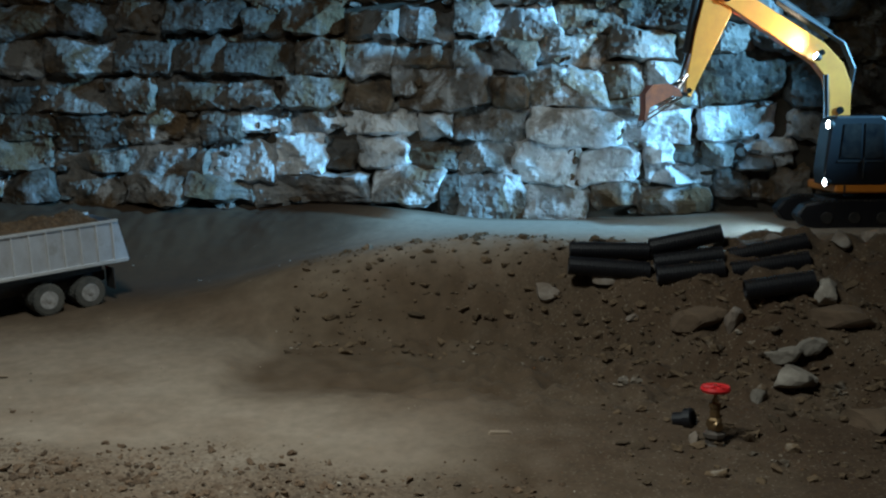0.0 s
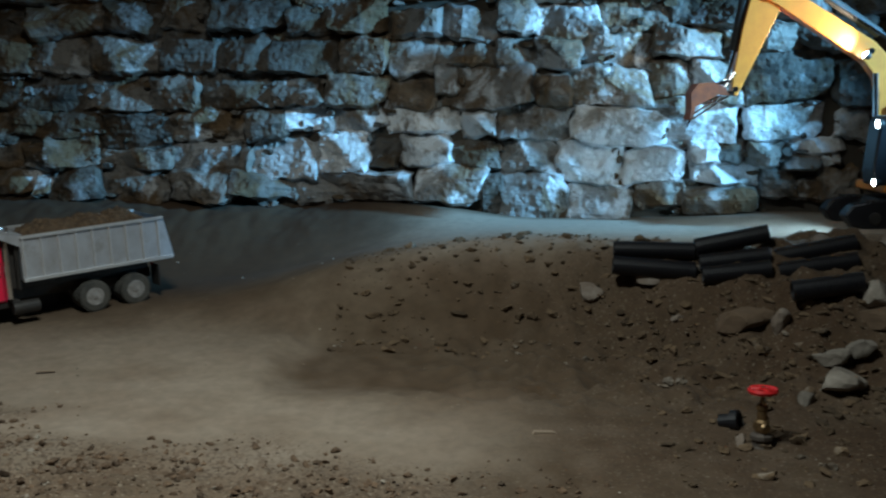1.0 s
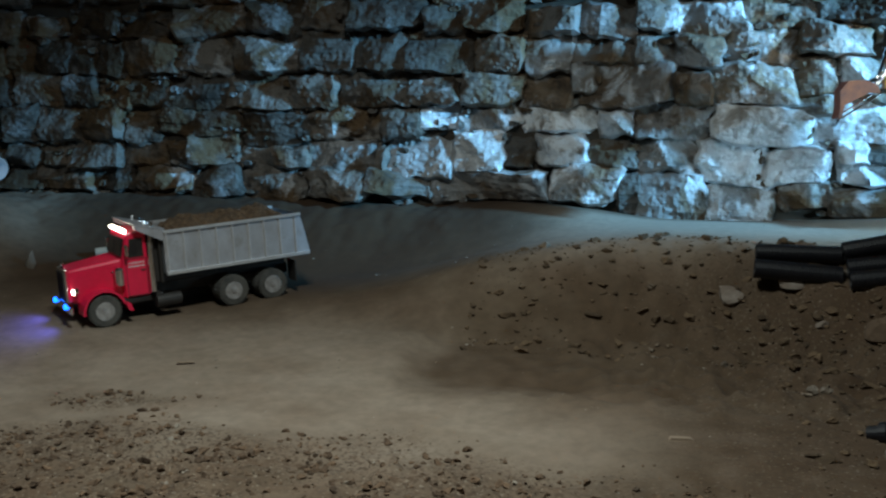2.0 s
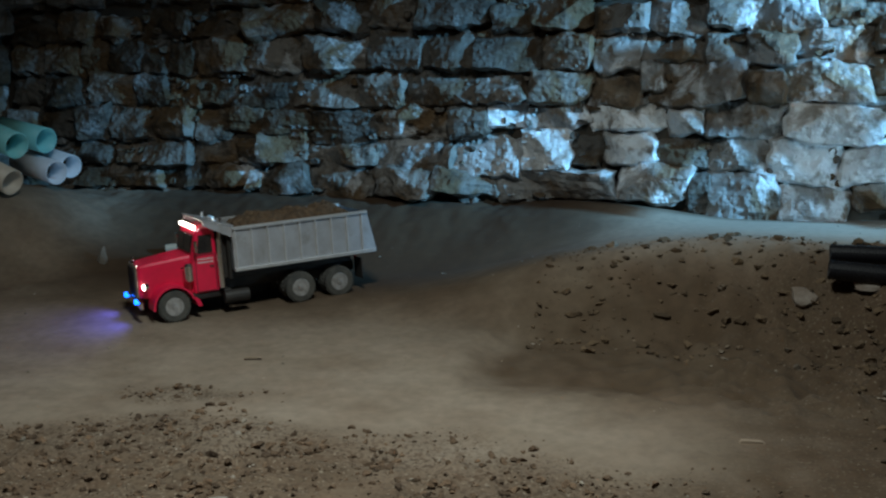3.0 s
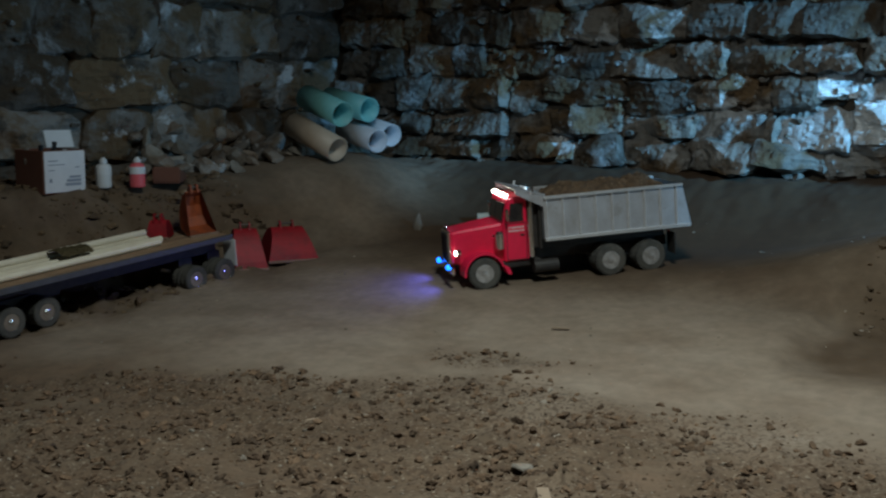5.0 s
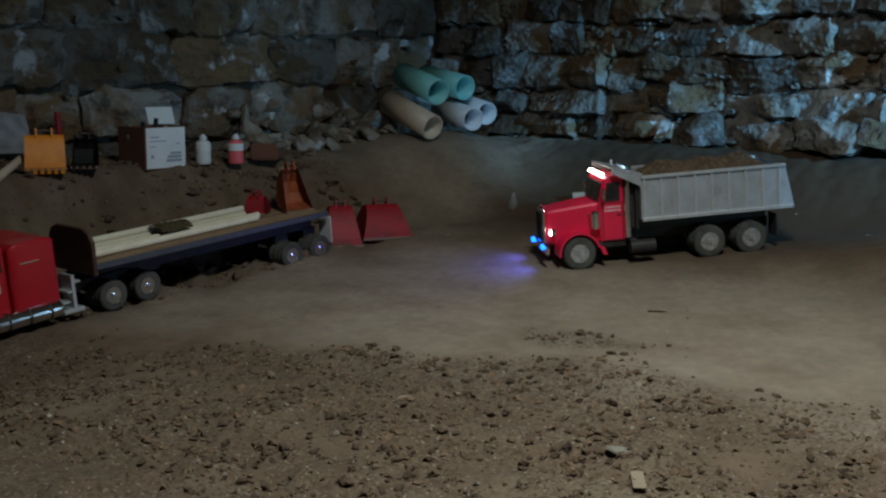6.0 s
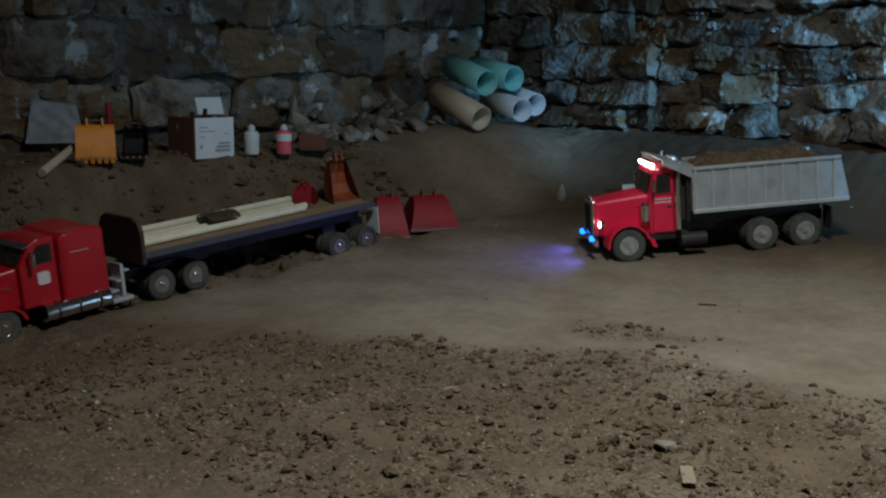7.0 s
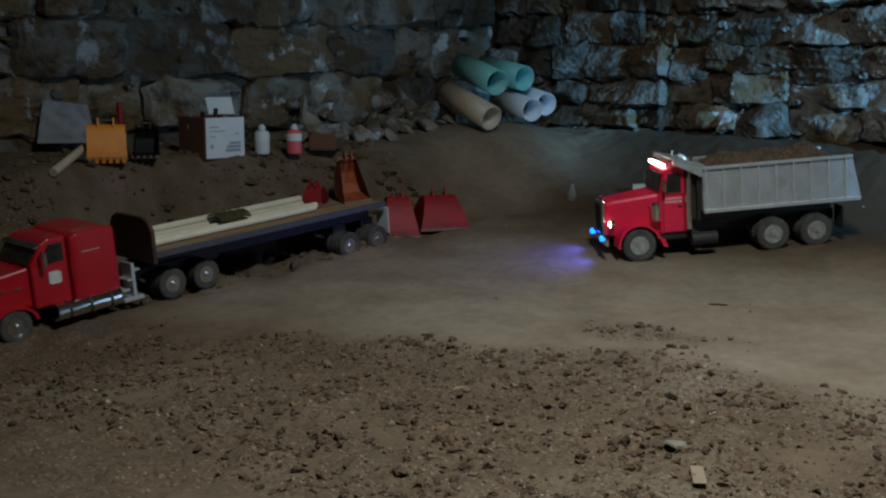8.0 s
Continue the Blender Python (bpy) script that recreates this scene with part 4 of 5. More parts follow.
def build_digger():
    base = Vector((1.10, 2.93))
    m = pose(base.x, base.y, ground_height(base.x, base.y) - 0.004)
    digger = thing("excavator", m, "yellow model excavator with black cab and lit lamps", "excavator")
    off = ground_height(base.x, base.y) - 0.004

    def loc(x, z):
        return (x - base.x, z - off)
    for s in (-1, 1):
        bm = bmesh.new()
        y = s * 0.085
        loop = [(0.20, 0.037), (0.185, 0.062), (0.15, 0.072), (-0.15, 0.072), (-0.195, 0.062), (-0.215, 0.037), (-0.195, 0.010), (-0.15, 0.0), (0.15, 0.0), (0.185, 0.010)]
        prism(bm, loop, y - 0.028, y + 0.028, 0.004)
        track = part("track", bm, BLACK_PLASTIC, digger, "black rubber crawler track")
        bm = bmesh.new()
        for i in range(26):
            for z in (-0.002, 0.0715):
                x = -0.16 + 0.32 * i / 25
                box(bm, x - 0.0035, x + 0.0035, y - 0.029, y + 0.029, z, z + 0.004)
        for k in range(5):
            lathe(bm, [(0.016, 0), (0.014, 0.004)], 12, Matrix.Translation((-0.14 + 0.07 * k, y + s * 0.028, 0.03)) @ pose(0, 0, 0, -90 * s))
        part("tread", bm, BLACK_FRAME, track)
    bm = bmesh.new()
    box(bm, -0.12, 0.14, -0.06, 0.06, 0.03, 0.075, 0.004)
    lathe(bm, [(0.06, 0.07), (0.06, 0.092)], 24)
    part("undercarriage", bm, BLACK_FRAME, digger)
    bm = bmesh.new()
    box(bm, -0.12, 0.26, -0.11, 0.11, 0.092, 0.115, 0.004)
    box(bm, 0.03, 0.26, -0.11, 0.11, 0.115, 0.205, 0.012, 2)
    part("upper_body", bm, DIGGER_YELLOW, digger, "yellow engine housing")
    for x in (-0.1, 0.02, 0.12):
        bm = bmesh.new()
        box(bm, x, x + 0.004, -0.1125, 0.1125, 0.094, 0.113)
        part("body_trim", bm, BLACK_FRAME, digger)
    # cab on the near side
    bm = bmesh.new()
    prism(bm, [(-0.148, 0.112), (-0.152, 0.150), (-0.138, 0.272), (-0.125, 0.284), (-0.010, 0.286), (0.004, 0.276), (0.006, 0.112)], -0.112, -0.027, 0.006, segs=2)
    cab = part("cab", bm, BLACK_PLASTIC, digger, "glossy black cab")
    bm = bmesh.new()
    prism(bm, [(-0.112, 0.180), (-0.104, 0.264), (-0.062, 0.266), (-0.062, 0.180)], -0.1142, -0.1112)
    prism(bm, [(-0.052, 0.180), (-0.052, 0.266), (-0.008, 0.264), (-0.006, 0.180)], -0.1142, -0.1112)
    part("cab_window", bm, GLASS_DARK, cab)
    bm = bmesh.new()
    box(bm, -0.118, -0.002, -0.1145, -0.112, 0.170, 0.174)
    rod(bm, (-0.054, -0.116, 0.13), (-0.054, -0.116, 0.18), 0.002, 6)
    part("grab_handle", bm, BLACK_FRAME, cab)
    # boom, stick, bucket: drawn in the upright plane of the arm
    pts = [(1.040, 0.420), (1.040, 0.665), (1.018, 0.718), (0.970, 0.768), (0.735, 0.912), (0.700, 0.905), (0.695, 0.872), (0.722, 0.860), (0.945, 0.718), (0.976, 0.680), (0.985, 0.640), (0.985, 0.420)]
    bm = bmesh.new()
    beam(bm, [loc(*p) for p in pts], -0.075, -0.030)
    boom = part("boom", bm, DIGGER_YELLOW, digger, "curved yellow boom")
    pts = [(0.742, 0.905), (0.715, 0.945), (0.672, 0.935), (0.640, 0.800), (0.622, 0.690), (0.618, 0.640), (0.632, 0.632), (0.730, 0.842)]
    bm = bmesh.new()
    beam(bm, [loc(*p) for p in pts], -0.070, -0.035)
    part("stick", bm, DIGGER_YELLOW, digger, "tapered yellow digging arm")
    for y in (-0.079, -0.026):
        for p, r in (((1.012, 0.600), 0.010), ((0.716, 0.882), 0.011), ((0.626, 0.650), 0.007), ((0.960, 0.745), 0.008)):
            x, z = loc(*p)
            bm = bmesh.new()
            rod(bm, (x, y - 0.002, z), (x, y + 0.002, z), r, 12)
            part("pivot_pin", bm, CHROME, digger)
    for name, mat, y, label, a, b, r in (
        ("hydraulic_cylinder", BLACK_FRAME, -0.052, "black hydraulic cylinder", (0.985, 0.790), (0.850, 0.880), 0.013),
        ("hydraulic_cylinder", BLACK_FRAME, -0.052, "black hydraulic cylinder", (0.624, 0.745), (0.655, 0.925), 0.013),
        ("piston_rod", CHROME, -0.060, "bright piston rod", (0.850, 0.880), (0.745, 0.945), 0.006),
        ("piston_rod", CHROME, -0.060, "bright piston rod", (0.624, 0.745), (0.606, 0.676), 0.005),
        ("piston_rod", CHROME, -0.082, "bright piston rod", (0.978, 0.560), (0.972, 0.690), 0.007),
    ):
        (xa, za), (xb, zb) = loc(*a), loc(*b)
        bm = bmesh.new()
        rod(bm, (xa, y, za), (xb, y, zb), r, 12)
        part(name, bm, mat, digger, label)
    for off_y in (-0.040, -0.052, -0.064):
        curve_pts = [(1.035, 0.600), (1.050, 0.700), (1.020, 0.765), (0.960, 0.802), (0.880, 0.850), (0.760, 0.930)]
        bm = bmesh.new()
        for a, b in zip(curve_pts, curve_pts[1:]):
            (xa, za), (xb, zb) = loc(*a), loc(*b)
            rod(bm, (xa, off_y, za + 0.006), (xb, off_y, zb + 0.006), 0.0035, 8)
        part("hose", bm, BLACK_PLASTIC, digger, "black hydraulic hose")
    # bucket
    bm = bmesh.new()
    outline = [(0.598, 0.652), (0.568, 0.668), (0.530, 0.664), (0.512, 0.640), (0.514, 0.600), (0.510, 0.574), (0.518, 0.574), (0.524, 0.606), (0.580, 0.636), (0.606, 0.634)]
    for y in (-0.096, -0.009):
        prism(bm, [loc(*p) for p in outline], y - 0.002, y + 0.002)
    shell = [(0.598, 0.652), (0.568, 0.668), (0.530, 0.664), (0.512, 0.640), (0.514, 0.600), (0.510, 0.574)]
    prism(bm, [loc(*p) for p in shell] + [loc(p[0] + 0.004, p[1] - 0.004) for p in shell[::-1]], -0.096, -0.009)
    bucket = part("bucket", bm, RUST_ORANGE, digger, "orange digging bucket with worn edges")
    bm = bmesh.new()
    for i in range(5):
        y = -0.092 + 0.019 * i
        x, z = loc(0.508, 0.574)
        prism(bm, [(x, z), (x + 0.008, z), (x - 0.003, z - 0.022)], y, y + 0.008)
    (xa, za), (xb, zb) = loc(0.516, 0.574), loc(0.606, 0.634)
    rod(bm, (xa, -0.0985, za), (xb, -0.0985, zb), 0.003, 6)
    rod(bm, (xa, -0.0065, za), (xb, -0.0065, zb), 0.003, 6)
    part("tooth_bar", bm, CHROME, bucket, "bright worn teeth and cutting edge")
    for a, b in (((0.614, 0.672), (0.585, 0.660)), ((0.622, 0.690), (0.600, 0.655)), ((0.622, 0.640), (0.590, 0.640))):
        (xa, za), (xb, zb) = loc(*a), loc(*b)
        for y in (-0.080, -0.026):
            bm = bmesh.new()
            rod(bm, (xa, y, za), (xb, y, zb), 0.006, 8)
            part("bucket_link", bm, CHROME, digger, "bright bucket link")
    for o in digger.children:
        if o.name.split(".")[0] in ("boom", "stick", "pivot_pin", "hydraulic_cylinder", "piston_rod", "hose", "bucket", "bucket_link"):
            o.location.y = 0.052
    # lamps
    for (x, y, z), aim, r in ((CAB_LAMP, (-1, 0, 0), 0.010), (TRACK_LAMP, (-1, 0, 0), 0.009), (BOOM_LAMP, (-0.8, 0.0, 0.5), 0.009)):
        q = Vector(aim).to_track_quat("Z", "Y").to_matrix().to_4x4()
        here = Matrix.Translation((x - base.x, y - base.y, z - off)) @ q
        bm = bmesh.new()
        lathe(bm, [(r * 0.6, -0.014), (r * 1.15, -0.006), (r * 1.15, 0.0)], 14, here)
        body = part("work_lamp", bm, BLACK_FRAME, digger)
        bm = bmesh.new()
        lathe(bm, [(r, 0.0005), (r * 0.9, 0.003), (r * 0.4, 0.005)], 14, here)
        part("lens", bm, LAMP_COOL, body, "glaring cool white lens")
    return digger


build_digger()


# ---- the dark red tractor and its flatbed trailer ----
def build_tractor():
    R = 0.035
    m = seat(*TRACTOR_AT, TRACTOR_HEADING, [(x, y) for x in (0.420, -0.046, 0.046) for y in (-0.08, 0.08)])
    tr = thing("semi_tractor", m, "dark red model semi tractor with a sleeper cab and chrome tanks", "truck")
    bm = bmesh.new()
    for y in (-0.033, 0.033):
        box(bm, -0.12, 0.36, y - 0.006, y + 0.006, 0.052, 0.076, 0.002)
    for x in (-0.046, 0.046):
        rod(bm, (x, -0.075, R), (x, 0.075, R), 0.008, 8)
    part("chassis", bm, BLACK_FRAME, tr)
    bm = bmesh.new()
    box(bm, -0.05, 0.05, -0.04, 0.04, 0.078, 0.088, 0.004)
    lathe(bm, [(0.032, 0.088), (0.030, 0.096)], 18, Matrix.Translation((0.0, 0, 0)))
    part("fifth_wheel", bm, IRON, tr)
    bm = bmesh.new()
    loft(bm, [(0.126, 0.084, 0.055, 0.210), (0.150, 0.086, 0.055, 0.217), (0.205, 0.086, 0.055, 0.214), (0.215, 0.084, 0.055, 0.204)], None, 0.006)
    sleeper = part("sleeper", bm, DARK_RED, tr, "boxy dark red sleeper")
    for s in (-1, 1):
        bm = bmesh.new()
        box(bm, 0.160, 0.196, s * 0.0865 - 0.0014, s * 0.0865 + 0.0014, 0.166, 0.169)
        part("trim_line", bm, CHROME, sleeper, "thin bright trim line")
    bm = bmesh.new()
    prism(bm, [(0.2155, 0.055), (0.2155, 0.212), (0.250, 0.212), (0.262, 0.204), (0.285, 0.156), (0.285, 0.055)], -0.072, 0.072, 0.004, segs=2)
    cab = part("cab", bm, DARK_RED, tr, "dark red cab")
    bm = bmesh.new()
    m1 = Matrix.Translation((0.2755, 0, 0.180)) @ pose(0, 0, 0, 0, -26, 0)
    for y0, y1 in ((-0.062, -0.002), (0.002, 0.062)):
        box(bm, -0.002, 0.003, y0, y1, -0.022, 0.022, 0.001, 1, m1)
    part("windscreen", bm, GLASS_DARK, cab)
    bm = bmesh.new()
    prism(bm, [(0.262, 0.203), (0.276, 0.197), (0.275, 0.195), (0.261, 0.201)], -0.074, 0.074)
    part("sun_visor", bm, CHROME, cab, "bright metal sun visor")
    for s in (-1, 1):
        bm = bmesh.new()
        y0, y1 = sorted((s * 0.0705, s * 0.0735))
        prism(bm, [(0.224, 0.155), (0.224, 0.198), (0.250, 0.198), (0.268, 0.155)], y0, y1)
        part("side_window", bm, GLASS_DARK, cab)
        bm = bmesh.new()
        box(bm, 0.262, 0.270, s * 0.088 - 0.008, s * 0.088 + 0.008, 0.150, 0.188, 0.002)
        rod(bm, (0.262, s * 0.072, 0.16), (0.264, s * 0.088, 0.16), 0.0015, 6)
        part("mirror", bm, CHROME, cab)
        bm = bmesh.new()
        box(bm, 0.232, 0.256, s * 0.0725 - 0.0015, s * 0.0725 + 0.0015, 0.105, 0.135, 0.004)
        part("door_emblem", bm, LETTER, cab, "worn pale emblem")
        bm = bmesh.new()
        rod(bm, (0.130, s * 0.078, 0.040), (0.255, s * 0.078, 0.040), 0.019, 20)
        tank = part("fuel_tank", bm, CHROME, tr, "polished chrome fuel tank")
        for x in (0.150, 0.190, 0.230):
            bm = bmesh.new()
            lathe(bm, [(0.0195, 0), (0.0198, 0.004)], 20, Matrix.Translation((x, s * 0.078, 0.040)) @ pose(0, 0, 0, 0, 90))
            part("tank_strap", bm, BLACK_FRAME, tank)
        bm = bmesh.new()
        y0, y1 = sorted((s * 0.044, s * 0.090))
        arch(bm, 0.037, 0.0430, 0, 172, y0, y1, 0.330, R)
        part("wing", bm, DARK_RED, tr)
        bm = bmesh.new()
        y0, y1 = sorted((s * 0.045, s * 0.088))
        box(bm, 0.082, 0.124, y0, y1, 0.020, 0.030, 0.002)
        for i in range(3):
            box(bm, 0.110 - 0.012 * i, 0.126 - 0.012 * i, y0, y1, 0.045 + 0.022 * i, 0.050 + 0.022 * i, 0.001)
        box(bm, 0.098, 0.104, y0, y1, 0.03, 0.11)
        part("step", bm, RAIL_METAL, tr, "bright tread-plate steps")
        bm = bmesh.new()
        lathe(bm, [(0.009, 0), (0.0095, 0.006), (0.006, 0.010)], 14, Matrix.Translation((0.385, s * 0.060, 0.088)) @ pose(0, 0, 0, 0, 90))
        part("headlight", bm, CHROME, tr)
    bm = bmesh.new()
    loft(bm, [(0.285, 0.062, 0.060, 0.154), (0.385, 0.044, 0.060, 0.138), (0.395, 0.042, 0.062, 0.130)], None, 0.006)
    bonnet = part("bonnet", bm, DARK_RED, tr, "long dark red bonnet")
    for s in (-1, 1):
        for i in range(3):
            bm = bmesh.new()
            box(bm, 0.30 + 0.024 * i, 0.316 + 0.024 * i, s * (0.058 - 0.0045 * i) - 0.003, s * (0.058 - 0.0045 * i) + 0.003, 0.108, 0.112, 0.001)
            part("bonnet_vent", bm, CHROME, bonnet)
    bm = bmesh.new()
    box(bm, 0.393, 0.400, -0.040, 0.040, 0.055, 0.132, 0.003)
    box(bm, 0.396, 0.412, -0.085, 0.085, 0.038, 0.062, 0.003)
    part("grille_and_bumper", bm, CHROME, tr)
    # a long wheelbase: all ahead of the rear axles, drawn out and lowered to fit the camera's view
    for ob in list(tr.children_recursive):
        for v in ob.data.vertices:
            if v.co.x > 0.078:
                v.co.x = 0.115 + (v.co.x - 0.078) * 1.21
            if v.co.z > 0.06:
                v.co.z = 0.06 + (v.co.z - 0.06) * 0.90
    wheels = wheel_meshes(R, 0.027, CHROME)
    for s in (-1, 1):
        add_wheel(tr, wheels, 0.420, s * 0.074, R)
        for x in (-0.046, 0.046):
            add_wheel(tr, wheels, x, s * 0.076, R)
            add_wheel(tr, wheels, x, s * 0.045, R)
    return m


TRACTOR_M = build_tractor()


def build_trailer():
    """Local x runs from the front of the deck (0) to its tail."""
    R = 0.034
    L, W = TRAILER_LENGTH, 0.092
    tl = thing("flatbed_trailer", TRAILER_M, "model flatbed trailer with a worn wooden deck and bulkhead", "trailer")
    bm = bmesh.new()
    for y in (-0.04, 0.04):
        prism(bm, [(0.02, 0.118), (0.02, 0.100), (0.10, 0.094), (0.16, 0.082), (L - 0.02, 0.082), (L - 0.02, 0.118)], y - 0.006, y + 0.006)
    for i in range(8):
        x = 0.03 + (L - 0.08) * i / 7
        box(bm, x, x + 0.01, -0.04, 0.04, 0.098, 0.114)
    for x in (L - 0.125, L - 0.032):
        rod(bm, (x, -0.08, R), (x, 0.08, R), 0.007, 8)
        box(bm, x - 0.02, x + 0.02, -0.05, 0.05, 0.055, 0.085)
    part("frame", bm, BLACK_FRAME, tl)
    n = 7
    for i in range(n):
        bm = bmesh.new()
        y0 = -W + 0.006 + (2 * W - 0.012) * i / n
        box(bm, 0.0, L, y0 + 0.0008, y0 + (2 * W - 0.012) / n - 0.0008, 0.118, 0.126 + random.uniform(-0.0006, 0.0006), 0.001)
        part("deck_board", bm, WOOD_DECK, tl)
    for s in (-1, 1):
        bm = bmesh.new()
        y0, y1 = sorted((s * (W - 0.005), s * (W + 0.003)))
        box(bm, 0.0, L, y0, y1, 0.114, 0.1275, 0.001)
        part("side_rail", bm, BLUE_LIT_RAIL, tl, "dull grey side rail tinted with blue lamp light")
        bm = bmesh.new()
        y0, y1 = sorted((s * 0.040, s * 0.088))
        box(bm, L + 0.010, L + 0.013, y0, y1, 0.040, 0.110, 0.001)
        part("mud_flap", bm, LABEL_WHITE, tl, "white mud flap")
    bm = bmesh.new()
    prism(bm, [(-W, 0.100), (W, 0.100), (W, 0.176), (W - 0.012, 0.194), (W - 0.036, 0.204), (0.036 - W, 0.204), (0.012 - W, 0.194), (-W, 0.176)], -0.005, 0.005, 0.002, pose(0, 0, 0, 0, 0, 90))
    part("bulkhead", bm, material("rusty_bulkhead", (0.07, 0.03, 0.02), 0.7, second=(0.035, 0.02, 0.015), scale=30), tl, "dark rusty bulkhead")
    wheels = wheel_meshes(R, 0.026, CHROME)
    for s in (-1, 1):
        for x in (L - 0.125, L - 0.032):
            add_wheel(tl, wheels, x, s * 0.078, R)
            add_wheel(tl, wheels, x, s * 0.048, R)
    # its load of pipes
    def on_deck(x, y, z, yaw=0.0):
        return TRAILER_M @ pose(x, y, 0.1275 + z, 0, 90, yaw)
    r = 0.0085
    def plastic_pipe(mat, length, r, wall):
        bm = bmesh.new()
        lathe(bm, [(r, 0), (r, length), (r - wall, length), (r - wall, 0)], 18, None, closed=True)
        return mesh_from(bm, "pipe", mat, False)
    me = plastic_pipe(PVC_CREAM, L * 0.70, r, 0.002)
    for k, (y, z) in enumerate(((-0.050, r), (-0.034, r), (0.004, r), (0.034, r), (-0.042, r + 0.0145))):
        ob = new("plastic_pipe", me)
        ob.matrix_basis = on_deck(0.02 + 0.012 * (k % 3), y * TRAILER_NEAR, z, random.uniform(-0.6, 0.6))
        tagged(ob, "cream plastic pipe tied on the trailer deck", "pipe", "pipes on the trailer")
    # strap and cloth over them
    bm = bmesh.new()
    nx, ny = 10, 10
    grid = [[bm.verts.new((0.215 + 0.085 * i / nx, TRAILER_NEAR * (-0.034 + 0.066 * j / ny), 0.1275 + 0.036 - 0.010 * (abs(j - 4.5) / 5) ** 3 + 0.004 * noise.noise((i * 0.7, j * 0.7, 1)))) for j in range(ny + 1)] for i in range(nx + 1)]
    for i in range(nx):
        for j in range(ny):
            bm.faces.new((grid[i][j], grid[i][j + 1], grid[i + 1][j + 1], grid[i + 1][j]))
    bmesh.ops.solidify(bm, geom=bm.faces[:], thickness=0.003)
    cloth = part("cloth", bm, CLOTH)
    cloth.matrix_basis = TRAILER_M
    tagged(cloth, "olive brown cloth laid over the pipes", "cloth")


build_trailer()


# ---- loose buckets ----
def shell_bucket(name, m, lip, top, depth, height, mat, label, teeth=0, mouth="down"):
    """A digging bucket as a bent steel shell between two cheeks, wider at its lip; mouth down, or open to the front."""
    ob = thing(name, m, label, "bucket", "loose buckets")
    steps = 10
    if mouth == "down":
        arc = [(depth * 0.5 - depth * 0.62 * (i / steps) ** 1.1, height * math.sin(radians(90 * i / steps)) ** 0.85) for i in range(steps + 1)]
        arc += [(-depth * 0.30, height * 0.93), (-depth * 0.46, height * 0.62), (-depth * 0.5, height * 0.02)]
    else:
        arc = [(depth * 0.5, 0.0), (depth * 0.1, 0.004), (-depth * 0.25, height * 0.10), (-depth * 0.44, height * 0.32), (-depth * 0.5, height * 0.60), (-depth * 0.40, height * 0.86), (-depth * 0.20, height)]

    def half(z):
        return (lip + (top - lip) * min(1.0, max(0.0, z / height))) / 2
    bm = bmesh.new()
    t = bmesh.new()
    rows = [[t.verts.new((x, k * half(z), z)) for k in (-1, -0.33, 0.33, 1)] for x, z in arc]
    for a, b in zip(rows, rows[1:]):
        for i in range(3):
            t.faces.new((a[i], a[i + 1], b[i + 1], b[i]))
    bmesh.ops.recalc_face_normals(t, faces=t.faces[:])
    bmesh.ops.solidify(t, geom=t.faces[:], thickness=0.003)
    merge(bm, t)
    part("shell", bm, mat, ob)
    for s in (-1, 1):
        bm = bmesh.new()
        t = bmesh.new()
        t.faces.new([t.verts.new((x, s * half(z), z)) for x, z in arc])
        bmesh.ops.solidify(t, geom=t.faces[:], thickness=0.003)
        merge(bm, t)
        part("cheek", bm, mat, ob)
        bm = bmesh.new()
        x, y = arc[-1 if mouth != "down" else steps][0], s * top * 0.2
        prism(bm, [(x - 0.012, height - 0.004), (x + 0.014, height - 0.004), (x + 0.008, height + 0.017), (x - 0.004, height + 0.017)], y - 0.002, y + 0.002)
        part("ear", bm, mat, ob)
    bm = bmesh.new()
    rod(bm, (x + 0.002, -top * 0.26, height + 0.010), (x + 0.002, top * 0.26, height + 0.010), 0.0032, 8)
    part("pin", bm, IRON, ob)
    bm = bmesh.new()
    box(bm, depth * 0.5 - 0.004, depth * 0.5 + 0.005, -lip / 2 - 0.002, lip / 2 + 0.002, -0.001, 0.006, 0.001)
    part("cutting_edge", bm, WORN_EDGE, ob, "worn rusty cutting edge")
    for i in range(teeth):
        bm = bmesh.new()
        y = -lip / 2 + lip * (i + 0.5) / teeth
        prism(bm, [(depth * 0.5 - 0.004, 0.006), (depth * 0.5 + 0.006, 0.006), (depth * 0.5 + 0.003, -0.009)], y - lip / teeth * 0.3, y + lip / teeth * 0.3)
        part("tooth", bm, mat, ob)
    return ob


WORN_EDGE = material("worn_steel_edge", (0.30, 0.20, 0.15), 0.5, 0.3, second=(0.16, 0.09, 0.06), scale=40)


def on_floor(x, y, turn, lift=0.0, tip=0.0):
    return Matrix.Translation((x, y, ground_height(x, y) + lift)) @ pose(0, 0, 0, 0, tip, turn)


def on_trailer(x, y, turn):
    return TRAILER_M @ pose(x, y, 0.129, 0, 4.9, turn)


shell_bucket("digging_bucket", on_floor(-1.838, 2.590, -36, -0.006), 0.142, 0.088, 0.115, 0.088, BUCKET_RED, "scuffed red loader bucket lying mouth down on the dirt")
shell_bucket("digging_bucket", on_floor(-1.895, 2.480, -44, -0.006), 0.100, 0.060, 0.115, 0.104, BUCKET_RED, "dark red digging bucket lying mouth down on the dirt")
shell_bucket("digging_bucket", on_trailer(0.640, 0.005, -105), 0.076, 0.044, 0.080, 0.108, RUST_ORANGE, "rusty orange digging bucket standing on the trailer deck", 0, "front")
